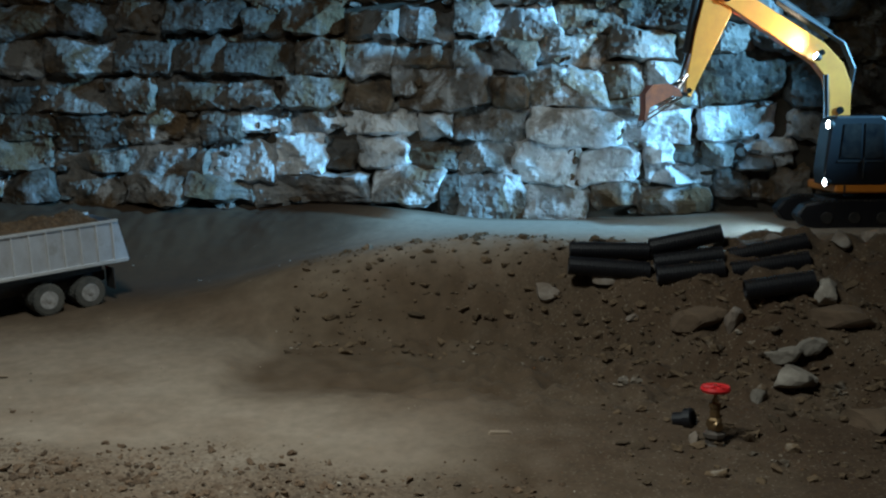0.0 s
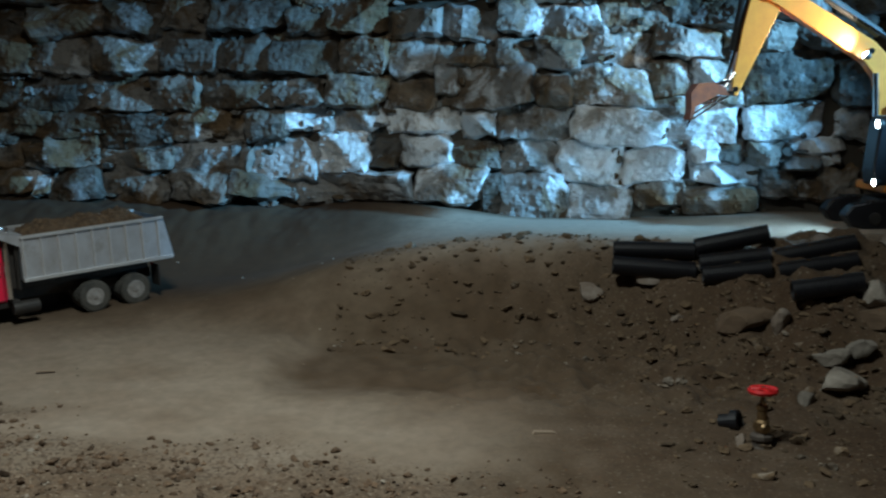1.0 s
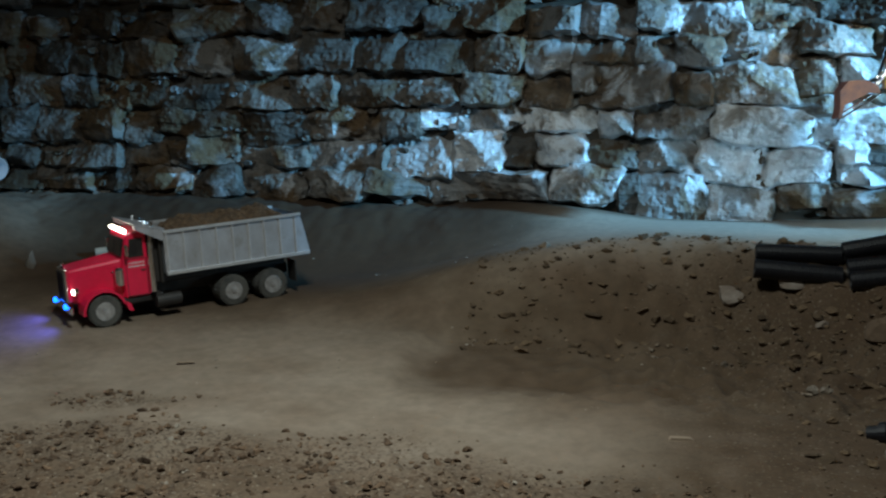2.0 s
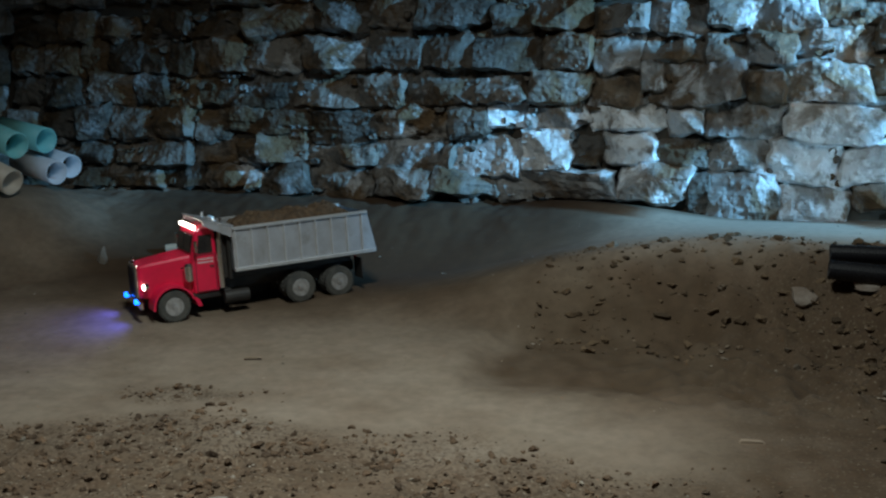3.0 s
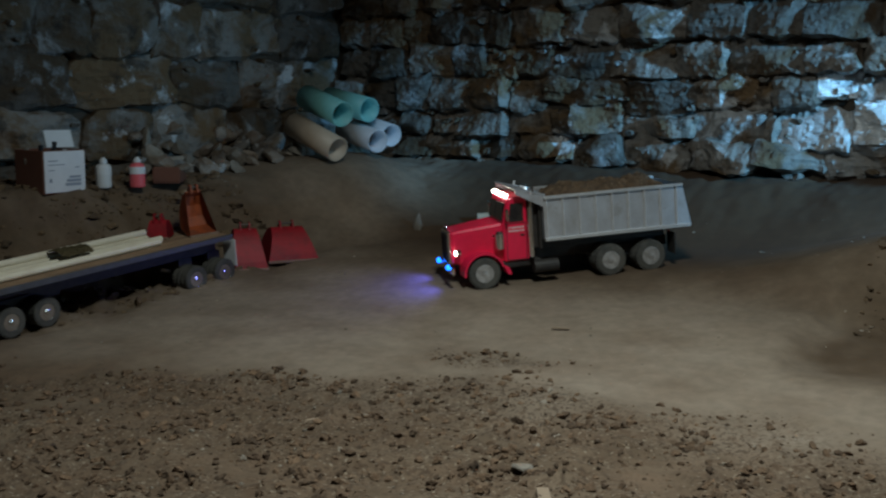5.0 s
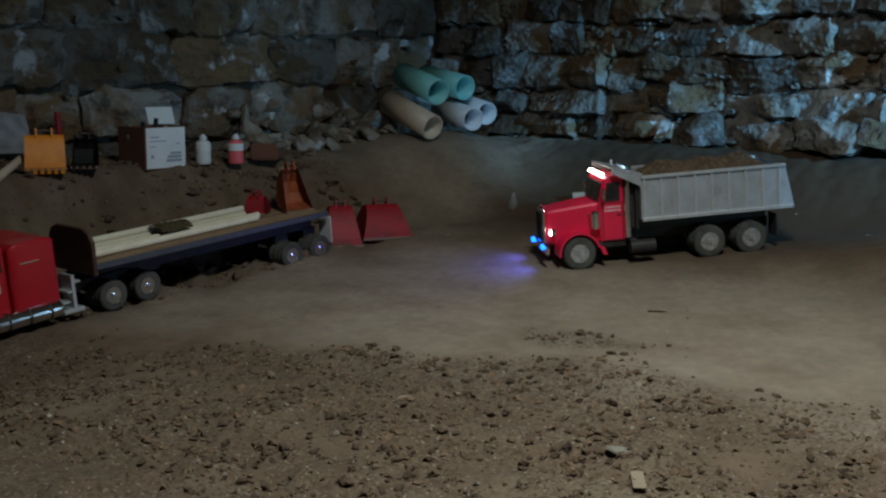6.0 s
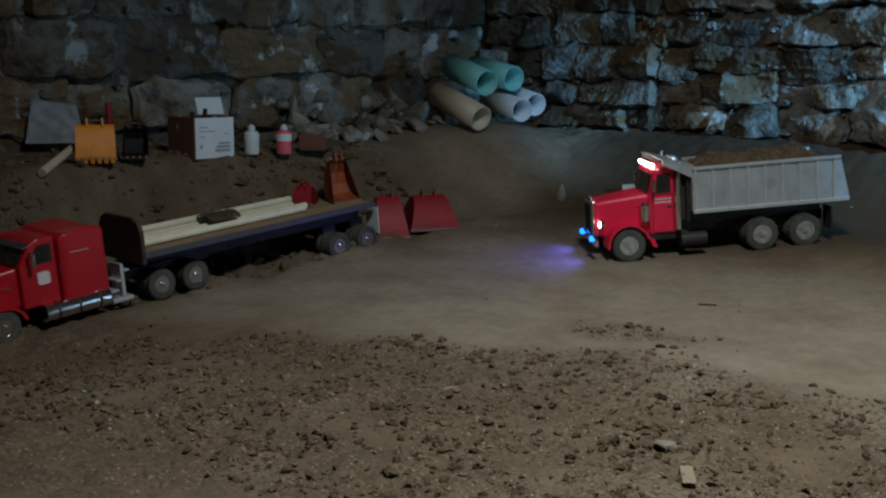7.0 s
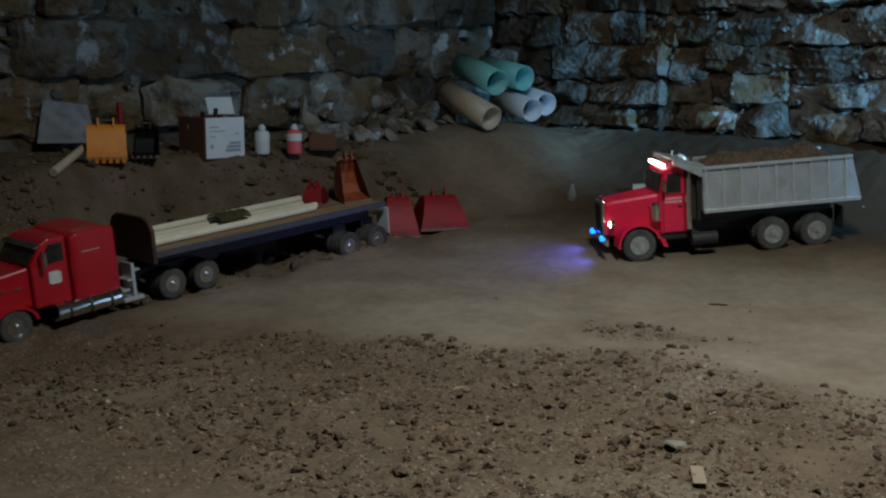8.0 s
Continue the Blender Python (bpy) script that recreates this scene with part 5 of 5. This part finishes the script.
shell_bucket("digging_bucket", on_trailer(0.555, 0.050, -150), 0.058, 0.045, 0.050, 0.044, BUCKET_RED, "small red bucket on the trailer deck")
shell_bucket("digging_bucket", on_floor(-2.372, 1.915, -38, 0.006), 0.096, 0.092, 0.056, 0.084, ORANGE, "bright orange toothed digging bucket on the earth shelf", 6)
shell_bucket("digging_bucket", on_floor(-2.352, 2.022, -48, 0.004), 0.062, 0.056, 0.060, 0.075, BLACK_PLASTIC, "small black digging bucket on the earth shelf", 4, "front")


# ---- drain pipes stacked in the corner ----
def drain_pipe(at, to, r, mat, label):
    a, b = Vector(at), Vector(to)
    bm = bmesh.new()
    L = (b - a).length
    lathe(bm, [(r, 0), (r, L), (r * 0.93, L), (r * 0.93, 0)], 32, None, closed=True)
    ob = part("drain_pipe", bm, mat)
    for p in ob.data.polygons:
        p.use_smooth = abs(p.normal.z) < 0.5
    ob.matrix_basis = Matrix.Translation(a) @ (b - a).to_track_quat("Z", "Y").to_matrix().to_4x4()
    # a dark plug, added to stand in for the shade deep inside
    bm = bmesh.new()
    lathe(bm, [(r * 0.90, L * 0.42), (r * 0.70, L * 0.40), (r * 0.3, L * 0.37), (r * 0.05, L * 0.36)], 16)
    part("silt", bm, LOAD_SOIL, ob, "dark plug standing in for shade inside the pipe")
    return tagged(ob, label, "pipe", "pipes stacked in the corner")


for front, rear, r, mat, label in (
    ((-1.910, 2.958, 0.374), (-2.106, 3.010, 0.444), 0.038, PVC_TAN, "tan plastic drain pipe lying on the earth"),
    ((-1.869, 3.126, 0.394), (-2.049, 3.216, 0.423), 0.036, PVC_WHITE, "white plastic drain pipe lying on the earth"),
    ((-1.873, 3.217, 0.409), (-2.041, 3.304, 0.439), 0.036, PVC_WHITE, "white plastic drain pipe half hidden by others"),
    ((-1.926, 3.012, 0.478), (-2.112, 3.093, 0.529), 0.039, PVC_GREEN, "pale green drain pipe stacked on others"),
    ((-1.914, 3.149, 0.490), (-2.107, 3.217, 0.523), 0.039, PVC_GREEN, "pale green drain pipe stacked on others"),
):
    drain_pipe(front, rear, r, mat, label)


# ---- things on the earth shelf ----
def at_ground(x, y, yaw=0.0, lift=0.0, rx=0.0, ry=0.0):
    return Matrix.Translation((x, y, ground_height(x, y) + lift)) @ pose(0, 0, 0, rx, ry, yaw)


def build_carton():
    c = thing("cardboard_box", Matrix.Translation((-2.330, 2.226, 0.284)) @ pose(0, 0, 0, 0, 0, 79), "open brown cardboard box with a white printed label", "box")
    bm = bmesh.new()
    w, d, h, t = 0.060, 0.064, 0.112, 0.003
    box(bm, -w, w, -d, d, 0, t)
    for s in (-1, 1):
        box(bm, -w, w, s * d - t / 2, s * d + t / 2, 0, h, 0.0008)
        box(bm, s * w - t / 2, s * w + t / 2, -d, d, 0, h, 0.0008)
    part("carton", bm, CARD, c)
    bm = bmesh.new()
    box(bm, -w + 0.001, w - 0.001, -d - 0.0042, -d - 0.0016, 0.004, 0.110, 0.0006)
    lab = part("label", bm, LABEL_WHITE, c, "white printed label")
    bars(lab, [(-0.048, -0.020, 0.084, 0.087), (-0.048, 0.0, 0.074, 0.0765), (-0.048, -0.03, 0.06, 0.0625), (0.012, 0.046, 0.040, 0.046), (0.004, 0.046, 0.030, 0.0375), (0.000, 0.046, 0.020, 0.0275), (-0.046, -0.038, 0.030, 0.040), (0.03, 0.042, 0.066, 0.069)], -0.0006, Matrix.Translation((0, -d - 0.0042, 0)), GREY_PRINT)
    bm = bmesh.new()
    m = Matrix.Translation((0.070, d - 0.002, h)) @ pose(0, 0, 0, 60, 0, -14)
    box(bm, -0.034, 0.040, 0.0, 0.052, -0.001, 0.002, 0.0006, 1, m)
    part("flap", bm, LABEL_WHITE, c, "pale raised flap")
    for k, (x, y, mat, hh) in enumerate(((-0.018, -0.01, BLACK_PLASTIC, 0.125), (0.008, 0.012, BLACK_PLASTIC, 0.132), (-0.038, 0.015, GREY_ROCK, 0.118), (0.022, -0.02, BOTTLE_WHITE, 0.112))):
        bm = bmesh.new()
        lathe(bm, [(0.011, 0.006), (0.012, 0.010), (0.012, hh - 0.03), (0.006, hh - 0.018), (0.006, hh)], 12)
        b = part("bottle", bm, mat)
        b.matrix_basis = c.matrix_basis @ pose(x, y, 0.0, 0, (-6, 7, -9, 5)[k], 0)
        tagged(b, ("dark bottle sticking out of the box", "dark bottle sticking out of the box", "grey jar inside the box", "white bottle inside the box")[k], "bottle")


build_carton()


def paint_bottle(x, y, mat, label, h=0.064, r=0.0205):
    b = thing("paint_bottle", at_ground(x, y), label, "bottle")
    b.matrix_basis = Matrix.Translation((x, y, 0.292))
    bm = bmesh.new()
    lathe(bm, [(r * 0.92, 0), (r, 0.003), (r, h * 0.86), (r * 0.8, h * 0.97), (r * 0.42, h), (r * 0.42, h + 0.004)], 20)
    part("body", bm, mat, b, smooth=False)
    bm = bmesh.new()
    lathe(bm, [(r * 0.5, h + 0.002), (r * 0.5, h + 0.010), (r * 0.30, h + 0.012), (r * 0.24, h + 0.016)], 14)
    part("cap", bm, BOTTLE_WHITE, b, "pale screw cap")
    bm = bmesh.new()
    lathe(bm, [(r + 0.0003, h * 0.56), (r + 0.0007, h * 0.56), (r + 0.0007, h * 0.86), (r + 0.0003, h * 0.86)], 20, None, closed=True)
    part("label", bm, LABEL_WHITE, b, "pale wrap label")


paint_bottle(-2.240, 2.325, BOTTLE_WHITE, "small white plastic bottle on the earth shelf")
paint_bottle(-2.180, 2.388, BOTTLE_PINK, "small pink plastic bottle with a white top")


def build_tray():
    bm = bmesh.new()
    box(bm, -0.05, 0.05, -0.035, 0.035, 0, 0.005, 0.001)
    for s in (-1, 1):
        prism(bm, [(-0.05, 0.004), (-0.05, 0.04), (0.05, 0.018), (0.05, 0.004)], s * 0.035 - 0.002, s * 0.035 + 0.002)
    box(bm, -0.052, -0.047, -0.035, 0.035, 0.004, 0.045, 0.001)
    ob = part("wooden_tray", bm, CARD)
    ob.matrix_basis = Matrix.Translation((-2.165, 2.50, 0.298)) @ pose(0, 0, 0, 0, 0, 120)
    tagged(ob, "small open brown tray beside the bottles", "tray")


build_tray()


def build_sheet():
    bm = bmesh.new()
    n = 12
    grid = [[bm.verts.new((0.075 * (i / n - 0.5) * 2 * (1 - 0.25 * j / n), 0.01 * noise.noise((i * 0.5, j * 0.5, 2)) + 0.03 * j / n, 0.115 * j / n - 0.016 * (i / n) * (j / n))) for j in range(n + 1)] for i in range(n + 1)]
    for i in range(n):
        for j in range(n):
            bm.faces.new((grid[i][j], grid[i][j + 1], grid[i + 1][j + 1], grid[i + 1][j]))
    bmesh.ops.solidify(bm, geom=bm.faces[:], thickness=0.004)
    ob = part("plastic_sheet", bm, SHEET_PALE, smooth=True)
    ob.matrix_basis = Matrix.Translation((-2.610, 1.975, 0.325)) @ pose(0, 0, 0, 0, 0, 52)
    tagged(ob, "pale bent plastic sheet leaning on the wall", "plastic sheet")


build_sheet()


def round_bar(name, a, b, r, mat, label, category, group=""):
    bm = bmesh.new()
    rod(bm, (0, 0, 0), (0, 0, (Vector(b) - Vector(a)).length), r, 12, r * 0.9)
    ob = part(name, bm, mat)
    ob.matrix_basis = Matrix.Translation(a) @ (Vector(b) - Vector(a)).to_track_quat("Z", "Y").to_matrix().to_4x4()
    return tagged(ob, label, category, group)


round_bar("wooden_stick", (-2.354, 1.744, ground_height(-2.354, 1.744) + 0.010), (-2.425, 1.890, 0.328), 0.011, STICK, "short pale stick leaning on the earth shelf", "stick")
round_bar("red_stake", (-2.545, 2.105, 0.30), (-2.56, 2.11, 0.43), 0.009, BUCKET_RED, "dull red stake standing against the wall", "stake")


# ---- rocks ----
def rock_bm(sx, sy, sz, seed, sub=2, flat=0.35):
    t = bmesh.new()
    bmesh.ops.create_icosphere(t, subdivisions=sub, radius=1.0)
    rnd = random.Random(seed)
    cuts = [Vector((rnd.gauss(0, 1), rnd.gauss(0, 1), rnd.gauss(0, 1))).normalized() for _ in range(10)]
    for v in t.verts:
        p = v.co.copy()
        for c in cuts:
            over = p.dot(c) - 0.52
            if over > 0:
                p -= c * over * 0.97
        p *= 1 + 0.16 * noise.noise(p * 1.7 + Vector((seed, 0, 0)))
        v.co = Vector((p.x * sx, p.y * sy, p.z * sz))
    return t


def rock(x, y, sx, sy, sz, seed, mat=ROCK, label="rough brown rock half sunk in the dirt", name="rock", lift=0.0):
    bm = bmesh.new()
    merge(bm, rock_bm(1.25 * sx, 1.25 * sy, 1.3 * sz, seed, 3))
    ob = part(name, bm, mat)
    ob.matrix_basis = at_ground(x, y, random.Random(seed).uniform(0, 180), sz * 0.35 + lift)
    return tagged(ob, label, "rock", "rocks on the bank")


rock(0.378, 2.560, 0.034, 0.026, 0.026, 1, ROCK, "pale tan rock below the black pipes")
rock(0.690, 2.150, 0.056, 0.040, 0.026, 2, GREY_ROCK, "flat grey rock on the bank")
rock(0.685, 2.215, 0.046, 0.034, 0.022, 3, GREY_ROCK, "flat grey rock behind another")
rock(0.740, 2.215, 0.030, 0.026, 0.018, 4, GREY_ROCK, "small grey rock on the bank")
rock(0.815, 2.260, 0.085, 0.050, 0.030, 5, DIRT, "rounded lump of dark soil on the bank")
rock(0.540, 2.380, 0.060, 0.045, 0.030, 6, DIRT, "rounded lump of dark soil on the bank")
rock(0.602, 2.115, 0.019, 0.017, 0.017, 7, GREY_ROCK, "small round grey stone on the dirt")
rock(0.238, 2.590, 0.034, 0.028, 0.022, 8)
rock(0.800, 2.330, 0.050, 0.030, 0.026, 9, GREY_ROCK, "pointed grey rock beside the black pipes")
rock(0.780, 1.990, 0.055, 0.045, 0.030, 10, DIRT, "rounded lump of dark soil on the bank")
rock(0.442, 1.935, 0.022, 0.013, 0.010, 11, ROCK, "small flat stone beside the valve")
rock(0.607, 2.340, 0.028, 0.022, 0.024, 12)
rock(0.870, 2.090, 0.040, 0.032, 0.030, 13)
rock(0.420, 2.460, 0.016, 0.013, 0.012, 14)
rock(-0.687, 1.560, 0.018, 0.013, 0.008, 15, GREY_ROCK, "pale flat stone among the clods")
rock(0.900, 2.540, 0.034, 0.030, 0.026, 16)
rock(0.760, 2.560, 0.030, 0.022, 0.018, 17)
rock(1.000, 2.560, 0.045, 0.035, 0.030, 18)


def rubble_heap():
    rnd = random.Random(8)
    for k in range(54):
        along, off = rnd.uniform(0.34, 0.92), 0.04 + 0.26 * rnd.random() ** 1.4
        p = WALL_CORNER + SIDE_DIR * along + SIDE_IN * off
        s = rnd.uniform(0.022, 0.066)
        bm = bmesh.new()
        merge(bm, rock_bm(s, s * rnd.uniform(0.35, 0.9), s * rnd.uniform(0.3, 0.75), 300 + k, 2))
        ob = part("rubble_stone", bm, (GREY_ROCK, MOTTLED_STONE, ROCK)[k % 3])
        ob.matrix_basis = at_ground(p.x, p.y, rnd.uniform(0, 180), s * 0.3 + max(0.0, 0.20 - off) * rnd.uniform(0.1, 0.7), rnd.uniform(-50, 50), rnd.uniform(-40, 40))
        tagged(ob, "broken stone in the heap by the wall", "rock", "rubble by the wall")


rubble_heap()

for k, (a, b, r) in enumerate((((-1.49, 3.060), (-1.43, 3.085), 0.012), ((-1.415, 3.09), (-1.31, 3.145), 0.009), ((-1.27, 3.155), (-1.21, 3.185), 0.008))):
    za, zb = ground_height(*a) + r + 0.008, ground_height(*b) + r + 0.006
    round_bar("wooden_stick", (*a, za), (*b, zb), r, STICK, ("short thick pale stick on the dirt", "long pale stick on the dirt", "thin pale stick on the dirt")[k], "stick", "sticks by the wall")
rock(-1.62, 2.93, 0.014, 0.012, 0.028, 77, GREY_ROCK, "small upright grey stone on the dirt", "standing_stone", 0.006)


# ---- black corrugated pipes on the bank ----
def corrugated_pipe(a, b, r, label):
    a, b = Vector(a), Vector(b)
    L = (b - a).length
    profile = []
    n = int(L / 0.0065)
    for i in range(n):
        z = L * i / n
        profile += [(r * 0.93, z), (r * 0.93, z + 0.0022), (r, z + 0.0028), (r, z + 0.0058)]
    profile += [(r * 0.93, L), (r * 0.82, L), (r * 0.82, 0)]
    bm = bmesh.new()
    lathe(bm, profile, 24, None, closed=True)
    ob = part("corrugated_pipe", bm, BLACK_PLASTIC)
    ob.matrix_basis = Matrix.Translation(a) @ (b - a).to_track_quat("Z", "Y").to_matrix().to_4x4()
    return tagged(ob, label, "pipe", "black pipes on the bank")


corrugated_pipe((0.293, 2.600, 0.279), (0.475, 2.590, 0.278), 0.020, "black corrugated drain pipe lying on the bank")
corrugated_pipe((0.286, 2.555, 0.249), (0.470, 2.545, 0.237), 0.022, "black corrugated drain pipe with a pale scuffed end")
corrugated_pipe((0.474, 2.570, 0.288), (0.635, 2.560, 0.323), 0.021, "black corrugated drain pipe tilted on the bank")
corrugated_pipe((0.477, 2.530, 0.257), (0.630, 2.520, 0.277), 0.021, "black corrugated drain pipe lying on the bank")
corrugated_pipe((0.476, 2.490, 0.235), (0.623, 2.480, 0.253), 0.021, "black corrugated drain pipe lying on the bank")
corrugated_pipe((0.648, 2.540, 0.270), (0.820, 2.530, 0.306), 0.021, "black corrugated drain pipe tilted on the bank")
corrugated_pipe((0.641, 2.490, 0.245), (0.810, 2.480, 0.272), 0.021, "black corrugated drain pipe lying on the bank")
corrugated_pipe((0.635, 2.350, 0.224), (0.778, 2.340, 0.247), 0.022, "black corrugated drain pipe sunk in the soil")


# ---- the gate valve ----
def build_valve():
    v = thing("gate_valve", Matrix.Translation((0.475, 1.925, 0.004)), "old brass gate valve with a red handwheel, standing in dirt", "valve")
    bm = bmesh.new()
    lathe(bm, [(0.019, 0), (0.020, 0.004), (0.020, 0.016), (0.016, 0.018), (0.016, 0.028), (0.020, 0.030), (0.020, 0.036), (0.012, 0.040), (0.012, 0.052)], 8)
    part("pipe_collar", bm, IRON, v, "dull iron pipe collar")
    bm = bmesh.new()
    lathe(bm, [(0.011, 0.040), (0.013, 0.046), (0.013, 0.060), (0.009, 0.064), (0.009, 0.080), (0.0105, 0.082), (0.0105, 0.089), (0.006, 0.092), (0.005, 0.098)], 12)
    lathe(bm, [(0.008, -0.015), (0.010, -0.012), (0.010, 0.012), (0.008, 0.015)], 12, Matrix.Translation((0, 0, 0.050)) @ pose(0, 0, 0, 90, 0, 20))
    body = part("body", bm, BRASS, v, "tarnished brass body")
    bm = bmesh.new()
    rod(bm, (0, 0, 0.095), (0, 0, 0.122), 0.0032, 8)
    part("stem", bm, BRASS, v)
    bm = bmesh.new()
    lathe(bm, [(0.0205, 0.112), (0.0245, 0.110), (0.0265, 0.1145), (0.0245, 0.119), (0.0205, 0.117)], 30, None, closed=True)
    for i in range(5):
        a = 2 * math.pi * i / 5
        rod(bm, (0.004 * math.cos(a), 0.004 * math.sin(a), 0.117), (0.022 * math.cos(a), 0.022 * math.sin(a), 0.1145), 0.0034, 6)
    lathe(bm, [(0.007, 0.112), (0.007, 0.121)], 12)
    part("handwheel", bm, VALVE_RED, v, "bright red handwheel")
    bm = bmesh.new()
    lathe(bm, [(0.014, -0.02), (0.014, 0), (0.020, 0.002), (0.020, 0.016), (0.015, 0.018), (0.011, 0.006)], 18, Matrix.Translation((-0.034, 0.085, 0.036)) @ pose(0, 0, 0, 78, 0, 58))
    ob = part("pipe_fitting", bm, BLACK_PLASTIC)
    ob.matrix_basis = Matrix.Translation((0.475, 1.925, 0.004))
    tagged(ob, "black plastic pipe fitting beside the valve", "fitting")


build_valve()


def wood_chip(x, y, l, w, h, yaw, label="pale splinter of wood on the dirt"):
    bm = bmesh.new()
    prism(bm, [(-l, 0), (-l * 0.8, h), (l * 0.7, h * 0.8), (l, h * 0.2), (l * 0.9, 0)], -w, w, 0.0008)
    ob = part("wood_chip", bm, OLD_WOOD)
    ob.matrix_basis = at_ground(x, y, yaw, 0.001)
    tagged(ob, label, "wood chip", "wood chips")


wood_chip(0.102, 1.959, 0.022, 0.006, 0.006, 5)
wood_chip(-1.091, 1.617, 0.024, 0.004, 0.005, 60, "thin splinter of wood among the clods")
wood_chip(-0.617, 1.465, 0.030, 0.009, 0.006, -62, "pale broken slat among the clods")
wood_chip(-0.760, 1.740, 0.016, 0.004, 0.004, 20)
wood_chip(-0.905, 2.250, 0.020, 0.004, 0.003, 10)


# ---- clods and pebbles ----
def scatter(name, count, seed, place, sizes, mat, label):
    """Many small rough lumps joined into one heap of stuff."""
    rnd = random.Random(seed)
    kinds = []
    for k in range(12):
        t = rock_bm(1, rnd.uniform(0.6, 1.0), rnd.uniform(0.4, 0.8), seed * 7 + k, 2 if sizes[1] > 0.012 else 1)
        for v in t.verts:
            v.co *= 1 + 0.55 * noise.noise(v.co * 2.6 + Vector((k * 5.0, seed, 0)))
        t.verts.index_update()
        kinds.append(([v.co.copy() for v in t.verts], [[v.index for v in f.verts] for f in t.faces]))
        t.free()
    verts, faces = [], []
    for _ in range(count):
        p = place(rnd)
        if p is None:
            continue
        x, y = p
        s = sizes[0] * (sizes[1] / sizes[0]) ** (rnd.random() ** 3.5)
        vs, fs = kinds[rnd.randrange(12)]
        m = Matrix.Translation((x, y, soil(x, y) + s * 0.14)) @ Euler((rnd.uniform(-0.4, 0.4), rnd.uniform(-0.4, 0.4), rnd.uniform(0, 6.3))).to_matrix().to_4x4() @ Matrix.Scale(s, 4)
        o = len(verts)
        verts += [m @ v for v in vs]
        faces += [[i + o for i in f] for f in fs]
    me = bpy.data.meshes.new(name)
    me.from_pydata(verts, [], faces)
    me.materials.append(mat)
    tagged(new(name, me), label, "debris", kind="stuff")


CLOD = material("dry_clod", island=True, colour=(0.145, 0.090, 0.054), rough=0.95, second=(0.062, 0.036, 0.020), scale=60, amount=0.9, bump=1.0, bump_scale=160, third=(0.22, 0.165, 0.115), third_scale=14, third_lo=0.60, third_hi=0.72)
BANK_CLOD = material("bank_clod", island=True, colour=(0.125, 0.082, 0.046), rough=0.95, second=(0.08, 0.05, 0.028), scale=45, amount=0.9, bump=0.8, bump_scale=200, third=(0.24, 0.20, 0.16), third_scale=10, third_lo=0.58, third_hi=0.66)
PEBBLE = material("pebble", island=True, colour=(0.29, 0.25, 0.205), rough=0.85, second=(0.17, 0.135, 0.10), scale=40, amount=0.9, bump=0.4, bump_scale=200)


def in_churned(rnd):
    x, y = rnd.uniform(-1.9, 0.5), rnd.uniform(1.1, 2.15)
    return (x, y) if rnd.random() < churned(x, y) * (0.25 + 0.75 * smooth01(-0.1, 0.3, noise.noise((x * 13, y * 16, 6)))) else None


def in_floor(rnd):
    x, y = rnd.uniform(-2.2, 1.2), rnd.uniform(1.2, 3.1)
    return (x, y) if rnd.random() < 0.35 + 0.65 * smooth01(0.0, 0.4, noise.noise((x * 3, y * 3, 21))) else None


def on_bank(rnd):
    x, y = rnd.uniform(-0.35, 1.15), rnd.uniform(2.0, 2.8)
    toe = 2.42 - 0.55 * smooth01(0.15, 1.0, x)
    if x > 0.3 and rnd.random() < 0.25:
        return (x, y - 0.25)
    return (x, y) if toe < y < toe + 0.36 and rnd.random() < 0.4 + 0.6 * smooth01(0.1, 0.6, x) else None


def on_shelf(rnd):
    s, off = rnd.uniform(0.75, 2.3), rnd.uniform(0.05, 0.70)
    if rnd.random() > 0.25 + 0.75 * smooth01(0.25, 0.45, off) * smooth01(-0.25, 0.25, noise.noise((s * 6, off * 9, 2.0))):
        return None
    p = WALL_CORNER + SIDE_DIR * s + SIDE_IN * off
    return (p.x, p.y)


scatter("clods", 48000, 5, in_churned, (0.0016, 0.0135), CLOD, "dry brown clods on the churned dirt")
scatter("pebbles", 1500, 6, in_floor, (0.0015, 0.006), PEBBLE, "small pale pebbles strewn over the dirt")
scatter("pebbles_in_clods", 1300, 9, in_churned, (0.0025, 0.010), PEBBLE, "small pale pebbles among the clods")
scatter("bank_stones", 9000, 7, on_bank, (0.0025, 0.022), BANK_CLOD, "broken stones and clods on the earth bank")
scatter("shelf_debris", 6000, 12, on_shelf, (0.003, 0.024), BANK_CLOD, "crumbled earth and stones on the shelf")
